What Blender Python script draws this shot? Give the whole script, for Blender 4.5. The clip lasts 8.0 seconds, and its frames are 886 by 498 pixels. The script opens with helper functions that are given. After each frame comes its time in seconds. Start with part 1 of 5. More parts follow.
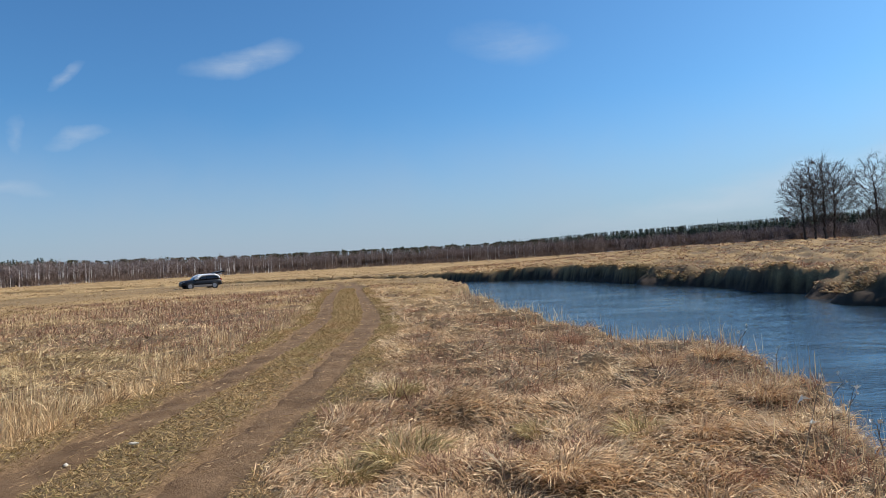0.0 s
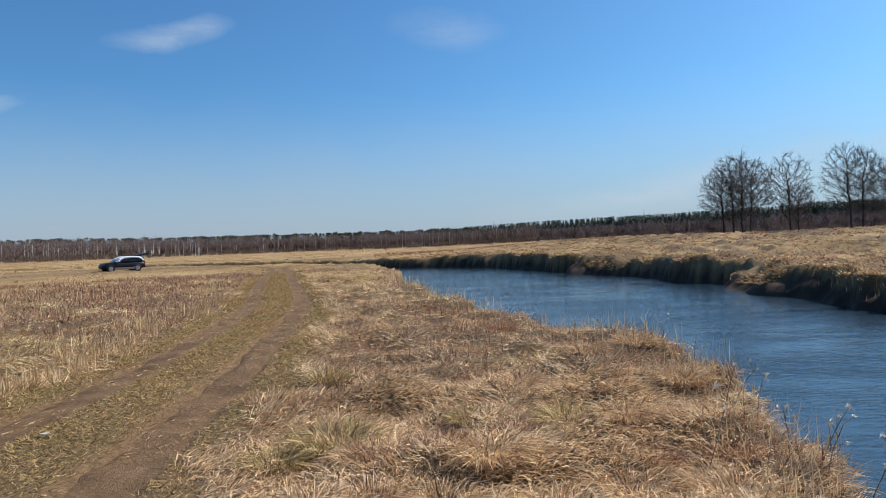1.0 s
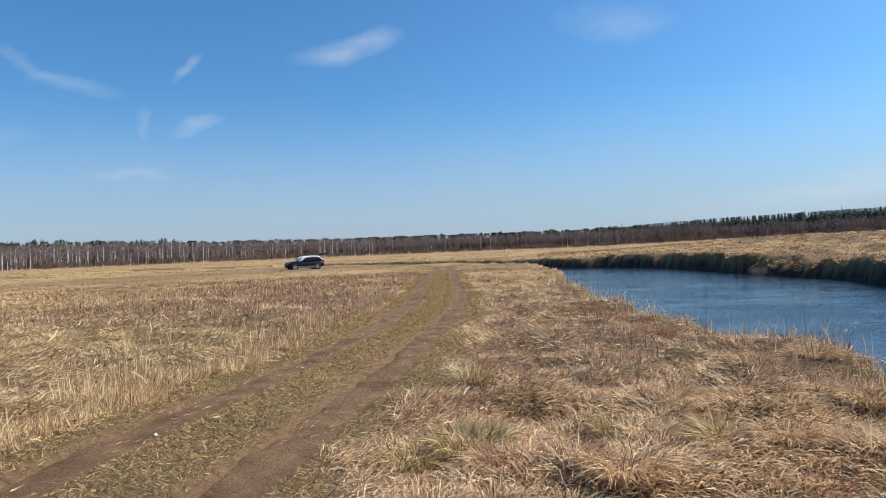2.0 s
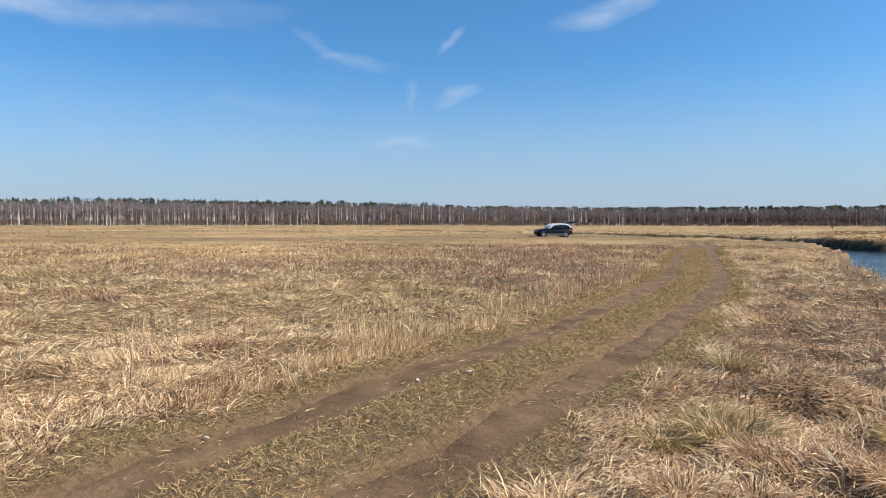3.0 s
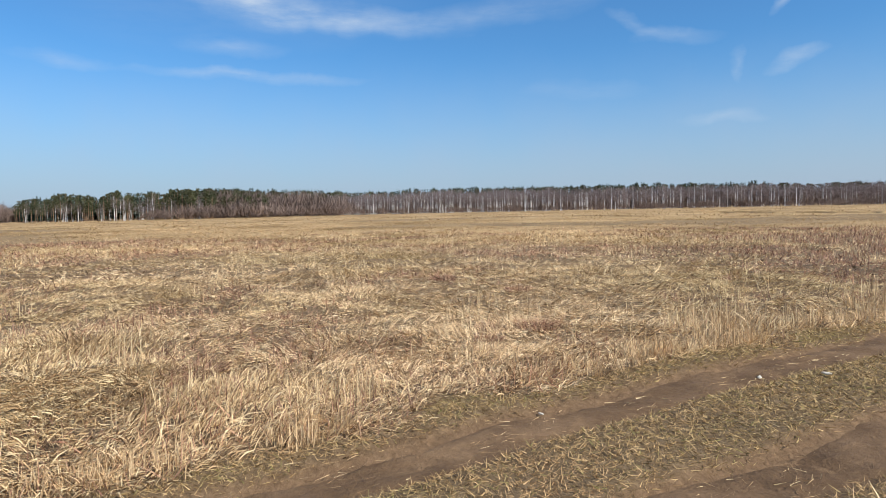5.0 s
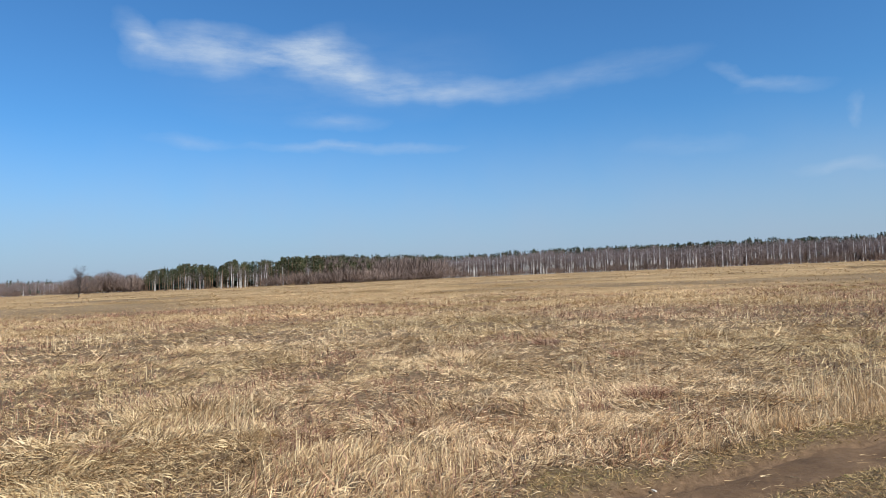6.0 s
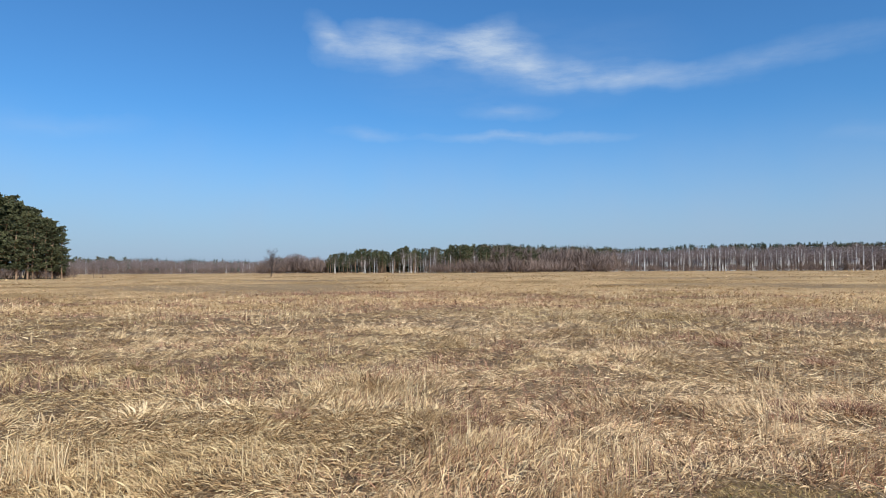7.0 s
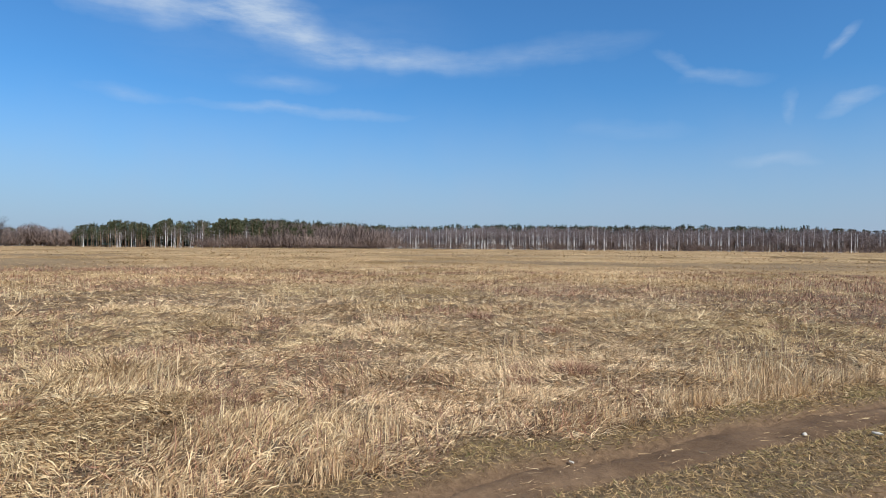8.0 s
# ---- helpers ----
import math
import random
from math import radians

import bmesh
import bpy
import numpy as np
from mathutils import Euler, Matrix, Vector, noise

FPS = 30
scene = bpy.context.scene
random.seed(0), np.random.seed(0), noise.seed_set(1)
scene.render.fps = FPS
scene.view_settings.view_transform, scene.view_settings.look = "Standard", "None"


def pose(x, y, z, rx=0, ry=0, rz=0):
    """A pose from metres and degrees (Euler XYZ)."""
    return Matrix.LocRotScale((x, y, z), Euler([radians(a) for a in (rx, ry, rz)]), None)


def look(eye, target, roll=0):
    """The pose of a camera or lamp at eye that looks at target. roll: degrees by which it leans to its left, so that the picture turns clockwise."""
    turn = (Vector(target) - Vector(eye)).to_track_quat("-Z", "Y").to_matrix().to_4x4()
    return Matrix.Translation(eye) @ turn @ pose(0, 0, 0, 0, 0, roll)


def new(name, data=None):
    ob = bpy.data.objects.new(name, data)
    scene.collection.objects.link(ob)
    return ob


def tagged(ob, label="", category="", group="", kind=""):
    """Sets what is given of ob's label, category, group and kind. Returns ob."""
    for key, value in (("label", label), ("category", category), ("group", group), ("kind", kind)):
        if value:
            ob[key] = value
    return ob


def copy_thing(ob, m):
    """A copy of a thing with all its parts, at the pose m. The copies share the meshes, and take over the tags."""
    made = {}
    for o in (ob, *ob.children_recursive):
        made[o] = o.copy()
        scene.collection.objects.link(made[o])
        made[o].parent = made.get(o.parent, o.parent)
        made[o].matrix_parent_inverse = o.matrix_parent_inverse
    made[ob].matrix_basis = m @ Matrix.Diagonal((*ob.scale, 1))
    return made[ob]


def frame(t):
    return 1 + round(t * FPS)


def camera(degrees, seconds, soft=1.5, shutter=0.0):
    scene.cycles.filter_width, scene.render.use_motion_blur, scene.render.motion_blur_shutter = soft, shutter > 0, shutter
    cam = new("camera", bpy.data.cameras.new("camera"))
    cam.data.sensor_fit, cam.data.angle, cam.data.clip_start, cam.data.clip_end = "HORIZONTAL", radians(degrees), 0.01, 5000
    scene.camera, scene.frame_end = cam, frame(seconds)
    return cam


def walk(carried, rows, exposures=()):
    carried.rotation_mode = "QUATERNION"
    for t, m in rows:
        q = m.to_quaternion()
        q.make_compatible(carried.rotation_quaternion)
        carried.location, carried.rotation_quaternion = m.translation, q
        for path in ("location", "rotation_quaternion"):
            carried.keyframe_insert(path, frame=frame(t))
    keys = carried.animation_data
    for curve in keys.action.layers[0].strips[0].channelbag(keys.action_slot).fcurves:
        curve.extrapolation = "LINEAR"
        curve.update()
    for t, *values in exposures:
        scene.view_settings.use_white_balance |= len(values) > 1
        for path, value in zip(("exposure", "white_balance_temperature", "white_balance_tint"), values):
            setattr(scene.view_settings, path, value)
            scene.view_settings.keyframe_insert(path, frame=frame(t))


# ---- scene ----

# ---------------------------------------------------------------- camera
cam = camera(67.8, 8.0, soft=0.8)
ROWS = [
    (0.0, -0.086, -0.034, 1.508, 5.73, 0.99, 3.14),
    (0.2, -0.086, -0.018, 1.511, 2.88, 0.10, 2.15),
    (0.5, -0.084, -0.006, 1.514, 0.34, -0.53, 1.07),
    (1.0, -0.076, -0.014, 1.516, -0.00, -0.44, 2.11),
    (1.2, -0.070, -0.010, 1.518, 1.29, -0.19, 2.31),
    (2.3, 0.185, 0.110, 1.522, 20.67, -0.72, 1.39),
    (2.5, 0.168, 0.102, 1.521, 25.06, -2.18, 0.62),
    (3.0, 0.095, 0.058, 1.521, 35.60, -2.28, -0.08),
    (3.5, 0.050, 0.018, 1.519, 44.12, -1.83, 0.32),
    (4.0, 0.016, -0.003, 1.515, 51.57, -2.43, 0.86),
    (4.5, -0.011, -0.035, 1.515, 57.59, -2.28, 1.43),
    (4.7, -0.020, -0.030, 1.516, 59.81, -2.62, 1.47),
    (5.8, -0.005, -0.005, 1.554, 68.44, -1.26, 1.72),
    (5.9, -0.006, -0.007, 1.558, 69.69, 0.12, 2.11),
    (6.0, -0.008, -0.012, 1.560, 71.03, 2.30, 2.41),
    (6.5, -0.039, -0.050, 1.560, 80.85, 2.38, 1.13),
    (7.0, -0.049, -0.080, 1.556, 85.31, 1.78, 0.34),
    (7.5, -0.046, -0.052, 1.555, 80.83, 1.22, 0.17),
    (8.0, 0.002, 0.040, 1.552, 65.97, -0.25, -0.47),
]
walk(cam, [(t, pose(x, y, z, 90 + pitch, roll, yaw)) for t, x, y, z, yaw, pitch, roll in ROWS],
     [(0.0, 0.20, 6500, 10), (1.2, 0.20, 6500, 10), (2.5, 0.40, 6400, 10), (4.0, 0.40, 6400, 10), (6.0, 0.21, 6150, 10), (8.0, 0.18, 6050, 10)])

# ---------------------------------------------------------------- light
SUN_AZ, SUN_EL = 63.0, 42.0          # degrees clockwise from +y, degrees up
SUN_POWER, SKY_POWER = 4.8, 0.08
sun_dir = Vector((math.sin(radians(SUN_AZ)) * math.cos(radians(SUN_EL)),
                  math.cos(radians(SUN_AZ)) * math.cos(radians(SUN_EL)), math.sin(radians(SUN_EL))))
sun_data = bpy.data.lights.new("sun", "SUN")
sun_data.energy, sun_data.angle, sun_data.color = SUN_POWER, radians(0.55), (1.0, 0.95, 0.87)
sun = new("sun", sun_data)
sun.matrix_world = look(sun_dir * 200, (0, 0, 0))


def link(tree, a, b):
    tree.links.new(a, b)


def node(tree, kind, **values):
    n = tree.nodes.new(kind)
    for key, value in values.items():
        setattr(n, key, value)
    return n


def maths(tree, op, a, b=None, c=None):
    n = tree.nodes.new("ShaderNodeMath")
    n.operation = op
    for i, v in enumerate((a, b, c)):
        if v is None:
            continue
        if isinstance(v, (int, float)):
            n.inputs[i].default_value = v
        else:
            tree.links.new(v, n.inputs[i])
    return n.outputs[0]


# thin spring clouds: from (azimuth to the left, elevation) to the same, half height, strength
CLOUDS = [
    (96.9, 20.8, 93.0, 18.4, 0.9, 0.7), (95, 18.6, 84.5, 18.9, 1.7, 0.95), (86, 18.4, 79.4, 20.3, 1.2, 0.75), (92, 16.5, 66, 17.5, 3.2, 0.16),
    (86, 18.9, 77.0, 18.2, 1.7, 0.85), (83, 18.0, 73.5, 16.2, 1.5, 0.6), (78, 16.6, 63.0, 15.5, 1.0, 0.6),
    (68, 15.1, 50.0, 16.9, 1.0, 0.35), (83, 13.4, 75.5, 13.3, 0.7, 0.35), (95, 11.7, 89.5, 11.5, 0.5, 0.35),
    (87, 11.3, 70.0, 11.0, 0.4, 0.5), (121, 10.4, 110, 11.6, 0.8, 0.15), (25.2, 16.5, 17.9, 18.0, 0.8, 0.68),
    (47.6, 15.5, 44, 13.4, 0.4, 0.32), (45.4, 13.4, 40.0, 13.2, 0.5, 0.32), (35.9, 14.3, 34.1, 15.8, 0.42, 0.6),
    (36.0, 10.3, 33.2, 11.2, 0.45, 0.62), (38.3, 11.5, 38.1, 9.9, 0.35, 0.4), (41.6, 6.7, 36.6, 6.7, 0.4, 0.4),
    (54, 9.9, 46, 9.9, 0.7, 0.2), (3, 18.4, -5.5, 17.4, 1.3, 0.35), (-6, 2.2, -40, 6.4, 1.5, 0.6),
]


def build_world():
    world = bpy.data.worlds.new("world")
    scene.world = world
    world.use_nodes = True
    t = world.node_tree
    t.nodes.clear()
    sky = node(t, "ShaderNodeTexSky", sky_type="NISHITA", sun_disc=False, sun_elevation=radians(SUN_EL),
               sun_rotation=radians(SUN_AZ), altitude=150.0, air_density=1.0, dust_density=1.1, ozone_density=2.0)
    where = node(t, "ShaderNodeTexCoord")
    warp = node(t, "ShaderNodeTexNoise")
    warp.inputs["Scale"].default_value, warp.inputs["Detail"].default_value = 11.0, 6.0
    link(t, where.outputs["Generated"], warp.inputs["Vector"])
    sep = node(t, "ShaderNodeSeparateXYZ")
    link(t, where.outputs["Generated"], sep.inputs[0])
    wsep = node(t, "ShaderNodeSeparateColor")
    link(t, warp.outputs["Color"], wsep.inputs[0])
    az = maths(t, "MULTIPLY", maths(t, "ARCTAN2", maths(t, "MULTIPLY", sep.outputs[0], -1.0), sep.outputs[1]), 57.2958)
    el = maths(t, "MULTIPLY", maths(t, "ARCSINE", sep.outputs[2]), 57.2958)
    az = maths(t, "ADD", az, maths(t, "MULTIPLY", maths(t, "SUBTRACT", wsep.outputs[0], 0.5), 5.0))
    el = maths(t, "ADD", el, maths(t, "MULTIPLY", maths(t, "SUBTRACT", wsep.outputs[1], 0.5), 2.4))
    flat = node(t, "ShaderNodeCombineXYZ")
    link(t, az, flat.inputs[0])
    link(t, el, flat.inputs[1])
    total = None
    for a0, e0, a1, e1, half, amount in CLOUDS:
        m = node(t, "ShaderNodeMapping", vector_type="TEXTURE")
        m.inputs["Location"].default_value = ((a0 + a1) / 2, (e0 + e1) / 2, 0)
        m.inputs["Rotation"].default_value = (0, 0, math.atan2(e1 - e0, a1 - a0))
        m.inputs["Scale"].default_value = (math.hypot(a1 - a0, e1 - e0) * 0.62 + 0.5, half * 1.45, 1)
        g = node(t, "ShaderNodeTexGradient", gradient_type="SPHERICAL")
        link(t, flat.outputs[0], m.inputs["Vector"])
        link(t, m.outputs[0], g.inputs["Vector"])
        v = maths(t, "MULTIPLY", g.outputs["Fac"], amount * 0.75)
        total = v if total is None else maths(t, "ADD", total, v)
    wisp = node(t, "ShaderNodeTexNoise")
    stretch = node(t, "ShaderNodeMapping")
    stretch.inputs["Scale"].default_value = (9, 9, 40)
    link(t, where.outputs["Generated"], stretch.inputs["Vector"])
    link(t, stretch.outputs[0], wisp.inputs["Vector"])
    wisp.inputs["Scale"].default_value, wisp.inputs["Detail"].default_value = 1.0, 7.0
    wisp.inputs["Roughness"].default_value = 0.62
    soft = maths(t, "MULTIPLY", total, maths(t, "MULTIPLY_ADD", wisp.outputs["Fac"], 2.6, -0.5))
    cover = node(t, "ShaderNodeClamp")
    link(t, soft, cover.inputs["Value"])
    cover.inputs["Max"].default_value = 0.8
    # thin milky veil that thickens towards the horizon
    haze = node(t, "ShaderNodeMapRange", interpolation_type="SMOOTHSTEP")
    link(t, el, haze.inputs["Value"])
    for i, v in zip((1, 2, 3, 4), (-1.0, 14.0, VEIL, 0.0)):
        haze.inputs[i].default_value = v
    grade = node(t, "ShaderNodeMix", data_type="RGBA", blend_type="MULTIPLY")
    grade.inputs[0].default_value = 1.0
    grade.inputs[7].default_value = (*SKY_TINT, 1)
    link(t, sky.outputs[0], grade.inputs[6])
    veil = node(t, "ShaderNodeMix", data_type="RGBA")
    link(t, haze.outputs[0], veil.inputs[0])
    link(t, grade.outputs[2], veil.inputs[6])
    veil.inputs[7].default_value = (*VEIL_COLOUR, 1)
    mix = node(t, "ShaderNodeMix", data_type="RGBA")
    link(t, cover.outputs[0], mix.inputs[0])
    link(t, veil.outputs[2], mix.inputs[6])
    mix.inputs[7].default_value = (*CLOUD_COLOUR, 1)
    back = node(t, "ShaderNodeBackground")
    back.inputs["Strength"].default_value = SKY_POWER
    link(t, mix.outputs[2], back.inputs["Color"])
    out = node(t, "ShaderNodeOutputWorld")
    link(t, back.outputs[0], out.inputs["Surface"])


SKY_TINT, VEIL, VEIL_COLOUR, CLOUD_COLOUR = (0.58, 1.08, 1.46), 0.80, (4.6, 5.3, 6.55), (6.3, 7.2, 8.2)
build_world()


# ---------------------------------------------------------------- materials
def material(name, rough=0.8, base=(0.5, 0.5, 0.5), metallic=0.0, specular=0.3):
    m = bpy.data.materials.new(name)
    m.use_nodes = True
    b = m.node_tree.nodes["Principled BSDF"]
    b.inputs["Roughness"].default_value, b.inputs["Metallic"].default_value = rough, metallic
    b.inputs["Base Color"].default_value = (*base, 1)
    b.inputs["Specular IOR Level"].default_value = specular
    return m, m.node_tree, b


def ramp(tree, fac, stops):
    r = node(tree, "ShaderNodeValToRGB")
    link(tree, fac, r.inputs["Fac"])
    e = r.color_ramp.elements
    e[0].position, e[0].color = stops[0][0], (*stops[0][1], 1)
    e[1].position, e[1].color = stops[-1][0], (*stops[-1][1], 1)
    for p, c in stops[1:-1]:
        x = e.new(p)
        x.color = (*c, 1)
    return r.outputs["Color"]


def noise_of(tree, scale, detail=4.0, rough=0.55, stretch=None, distortion=0.0):
    where = node(tree, "ShaderNodeNewGeometry")
    n = node(tree, "ShaderNodeTexNoise")
    n.inputs["Scale"].default_value, n.inputs["Detail"].default_value = scale, detail
    n.inputs["Roughness"].default_value, n.inputs["Distortion"].default_value = rough, distortion
    if stretch:
        m = node(tree, "ShaderNodeMapping")
        m.inputs["Scale"].default_value = stretch
        link(tree, where.outputs["Position"], m.inputs["Vector"])
        link(tree, m.outputs[0], n.inputs["Vector"])
    else:
        link(tree, where.outputs["Position"], n.inputs["Vector"])
    return n.outputs["Fac"]


def blend(tree, fac, a, b, mode="MIX"):
    n = node(tree, "ShaderNodeMix", data_type="RGBA", blend_type=mode)
    for i, v in ((0, fac), (6, a), (7, b)):
        if isinstance(v, tuple):
            n.inputs[i].default_value = (*v, 1)
        elif isinstance(v, float):
            n.inputs[i].default_value = v
        else:
            link(tree, v, n.inputs[i])
    return n.outputs[2]


def bump(tree, bsdf, height, strength, distance):
    n = node(tree, "ShaderNodeBump")
    n.inputs["Strength"].default_value, n.inputs["Distance"].default_value = strength, distance
    link(tree, height, n.inputs["Height"])
    link(tree, n.outputs[0], bsdf.inputs["Normal"])


def attribute(tree, name):
    return node(tree, "ShaderNodeAttribute", attribute_name=name).outputs["Fac"]


def blade_material(name, stops, patch_scale, patch, through_light=0.22, locked=False):
    """Dry grass: a tone for each blade (and for each lock of blades), patches over the meadow, some light through the blade."""
    m, t, b = material(name, 0.75, specular=0.15)
    shade = node(t, "ShaderNodeNewGeometry").outputs["Random Per Island"]
    if locked:
        shade = maths(t, "MULTIPLY_ADD", shade, 0.5, maths(t, "MULTIPLY", attribute(t, "tone"), 0.5))
    tone = ramp(t, shade, stops)
    low, high = (tuple(a * b for a, b in zip(p, WARM)) for p in patch)
    big = ramp(t, noise_of(t, patch_scale, 3.0), [(0.35, low), (0.65, high)])
    colour = blend(t, 1.0, tone, big, "MULTIPLY")
    link(t, colour, b.inputs["Base Color"])
    tr = node(t, "ShaderNodeBsdfTranslucent")
    link(t, colour, tr.inputs["Color"])
    mix = node(t, "ShaderNodeMixShader")
    mix.inputs[0].default_value = through_light
    link(t, b.outputs[0], mix.inputs[1])
    link(t, tr.outputs[0], mix.inputs[2])
    link(t, mix.outputs[0], t.nodes["Material Output"].inputs["Surface"])
    return m


WARM = (1.05, 0.985, 0.915)


STRAW = blade_material("dry_straw", [(0.0, (0.16, 0.095, 0.055)), (0.24, (0.46, 0.31, 0.18)), (0.60, (0.74, 0.55, 0.34)),
                                     (1.0, (0.95, 0.79, 0.54))], 0.3, ((0.84, 0.80, 0.78), (1.06, 1.04, 1.0)))
MEADOW_STRAW = blade_material("meadow_straw", [(0.0, (0.11, 0.064, 0.035)), (0.26, (0.38, 0.245, 0.136)), (0.62, (0.64, 0.463, 0.272)),
                                              (1.0, (0.88, 0.712, 0.47))], 0.12, ((0.80, 0.80, 0.66), (1.05, 1.02, 0.97)))
PALE_STRAW = blade_material("pale_stalks", [(0.0, (0.38, 0.26, 0.145)), (0.5, (0.66, 0.50, 0.30)), (1.0, (0.88, 0.74, 0.49))], 0.4, ((0.9, 0.88, 0.85), (1.05, 1.04, 1.0)))
MATTED_SHORE = blade_material("matted_shore_straw", [(0.05, (0.11, 0.063, 0.04)), (0.27, (0.38, 0.25, 0.15)), (0.48, (0.72, 0.53, 0.33)), (0.75, (0.97, 0.82, 0.57))],
                              0.35, ((0.86, 0.80, 0.76), (1.06, 1.05, 1.0)), locked=True)
MATTED_MEADOW = blade_material("matted_meadow_straw", [(0.08, (0.105, 0.064, 0.038)), (0.31, (0.38, 0.256, 0.15)), (0.53, (0.67, 0.50, 0.305)), (0.8, (0.93, 0.78, 0.53))],
                               0.13, ((0.84, 0.82, 0.68), (1.06, 1.03, 0.98)), locked=True)
FRINGE_STRAW = blade_material("fringe_straw", [(0.1, (0.26, 0.165, 0.09)), (0.45, (0.58, 0.42, 0.24)), (0.9, (0.88, 0.71, 0.46))], 0.4, ((0.9, 0.86, 0.82), (1.05, 1.03, 1.0)), locked=True)
OLIVE_TUFT = blade_material("olive_tuft", [(0.0, (0.18, 0.135, 0.062)), (0.4, (0.42, 0.335, 0.165)), (0.8, (0.68, 0.54, 0.30)), (1.0, (0.88, 0.71, 0.44))], 0.8, ((0.9, 0.92, 0.85), (1.0, 1.0, 0.95)))
FAR_STRAW = blade_material("far_straw", [(0.0, (0.32, 0.222, 0.13)), (0.5, (0.58, 0.43, 0.262)), (1.0, (0.80, 0.635, 0.41))],
                           0.075, ((0.58, 0.52, 0.40), (1.14, 1.08, 1.0)))
WEED = blade_material("dead_weeds", [(0.0, (0.11, 0.058, 0.042)), (0.4, (0.33, 0.19, 0.128)), (0.8, (0.52, 0.325, 0.215)),
                                     (1.0, (0.70, 0.50, 0.32))], 0.5, ((0.85, 0.85, 0.9), (1.1, 1.0, 0.95)))
GREEN = blade_material("short_turf", [(0.0, (0.16, 0.10, 0.052)), (0.35, (0.37, 0.255, 0.13)), (0.88, (0.68, 0.50, 0.28)),
                                      (0.94, (0.34, 0.29, 0.125)), (1.0, (0.25, 0.24, 0.09))], 0.8, ((0.88, 0.92, 0.80), (1.06, 1.0, 0.95)))


def ground_material():
    m, t, b = material("meadow_soil", 0.92, specular=0.15)
    fine = noise_of(t, 14.0, 6.0, 0.7)
    mid = noise_of(t, 1.1, 5.0, 0.6)
    wide = noise_of(t, 0.07, 5.0, 0.62)
    thatch = ramp(t, fine, [(0.25, (0.17, 0.11, 0.062)), (0.5, (0.44, 0.312, 0.172)), (0.75, (0.71, 0.535, 0.31))])
    thatch = blend(t, 1.0, thatch, ramp(t, mid, [(0.3, (0.72, 0.68, 0.62)), (0.7, (1.1, 1.08, 1.0))]), "MULTIPLY")
    thatch = blend(t, 1.0, thatch, ramp(t, wide, [(0.36, (0.54, 0.48, 0.36)), (0.5, (0.95, 0.89, 0.8)), (0.66, (1.14, 1.1, 1.0))]), "MULTIPLY")
    weedy = ramp(t, fine, [(0.25, (0.06, 0.042, 0.026)), (0.5, (0.15, 0.102, 0.06)), (0.75, (0.30, 0.21, 0.12))])
    turf = ramp(t, fine, [(0.25, (0.08, 0.05, 0.026)), (0.55, (0.185, 0.122, 0.064)), (0.8, (0.34, 0.232, 0.128))])
    soil = ramp(t, mid, [(0.3, (0.028, 0.019, 0.014)), (0.7, (0.075, 0.052, 0.037))])
    # Soil under the near blades, darkened to deepen the shade in the gaps.
    shaded_soil = ramp(t, fine, [(0.3, (0.06, 0.036, 0.021)), (0.6, (0.165, 0.105, 0.06)), (0.8, (0.33, 0.225, 0.135))])
    c = blend(t, attribute(t, "gap_shade"), thatch, shaded_soil)
    c = blend(t, attribute(t, "weed"), c, weedy)
    c = blend(t, attribute(t, "turf"), c, turf)
    worn = ramp(t, fine, [(0.25, (0.11, 0.064, 0.032)), (0.55, (0.205, 0.122, 0.063)), (0.8, (0.31, 0.192, 0.102))])
    c = blend(t, attribute(t, "rut"), c, worn)
    c = blend(t, attribute(t, "bank"), c, soil)
    link(t, c, b.inputs["Base Color"])
    bump(t, b, fine, 0.8, 0.05)
    return m


def track_material():
    m, t, b = material("rut_soil", 0.9, specular=0.2)
    fine = noise_of(t, 22.0, 7.0, 0.75)
    mid = noise_of(t, 2.2, 5.0, 0.65)
    c = ramp(t, mid, [(0.25, (0.11, 0.063, 0.031)), (0.55, (0.205, 0.121, 0.062)), (0.8, (0.31, 0.19, 0.1))])
    c = blend(t, 1.0, c, ramp(t, fine, [(0.3, (0.72, 0.7, 0.68)), (0.7, (1.12, 1.12, 1.1))]), "MULTIPLY")
    link(t, c, b.inputs["Base Color"])
    bump(t, b, fine, 0.9, 0.03)
    return m


def water_material():
    m, t, b = material("river_water", 0.07, (0.026, 0.046, 0.066), specular=0.5)
    b.inputs["IOR"].default_value = 1.333
    small = noise_of(t, 4.0, 4.0, 0.6, (1.0, 2.0, 1.0), 0.6)
    large = noise_of(t, 0.5, 3.0, 0.5, (1.0, 1.8, 1.0), 0.3)
    gust = ramp(t, noise_of(t, 0.16, 3.0, 0.6, (1.0, 2.6, 1.0), 0.4), [(0.36, (0.45, 0.45, 0.45)), (0.6, (1.5, 1.5, 1.5))])
    wave = maths(t, "MULTIPLY_ADD", maths(t, "MULTIPLY", small, gust), 0.6, maths(t, "MULTIPLY", large, 1.1))
    bump(t, b, wave, 0.6, 0.05)
    return m


def plain(name, lo, hi, scale, rough=0.85, relief=0.0, metallic=0.0):
    m, t, b = material(name, rough, metallic=metallic)
    n = noise_of(t, scale, 5.0, 0.6)
    tone = ramp(t, n, [(0.3, lo), (0.7, hi)])
    island = node(t, "ShaderNodeNewGeometry").outputs["Random Per Island"]
    tone = blend(t, 1.0, tone, ramp(t, island, [(0.0, (0.7, 0.7, 0.7)), (1.0, (1.25, 1.25, 1.25))]), "MULTIPLY")
    link(t, tone, b.inputs["Base Color"])
    if relief:
        bump(t, b, n, 0.6, relief)
    return m


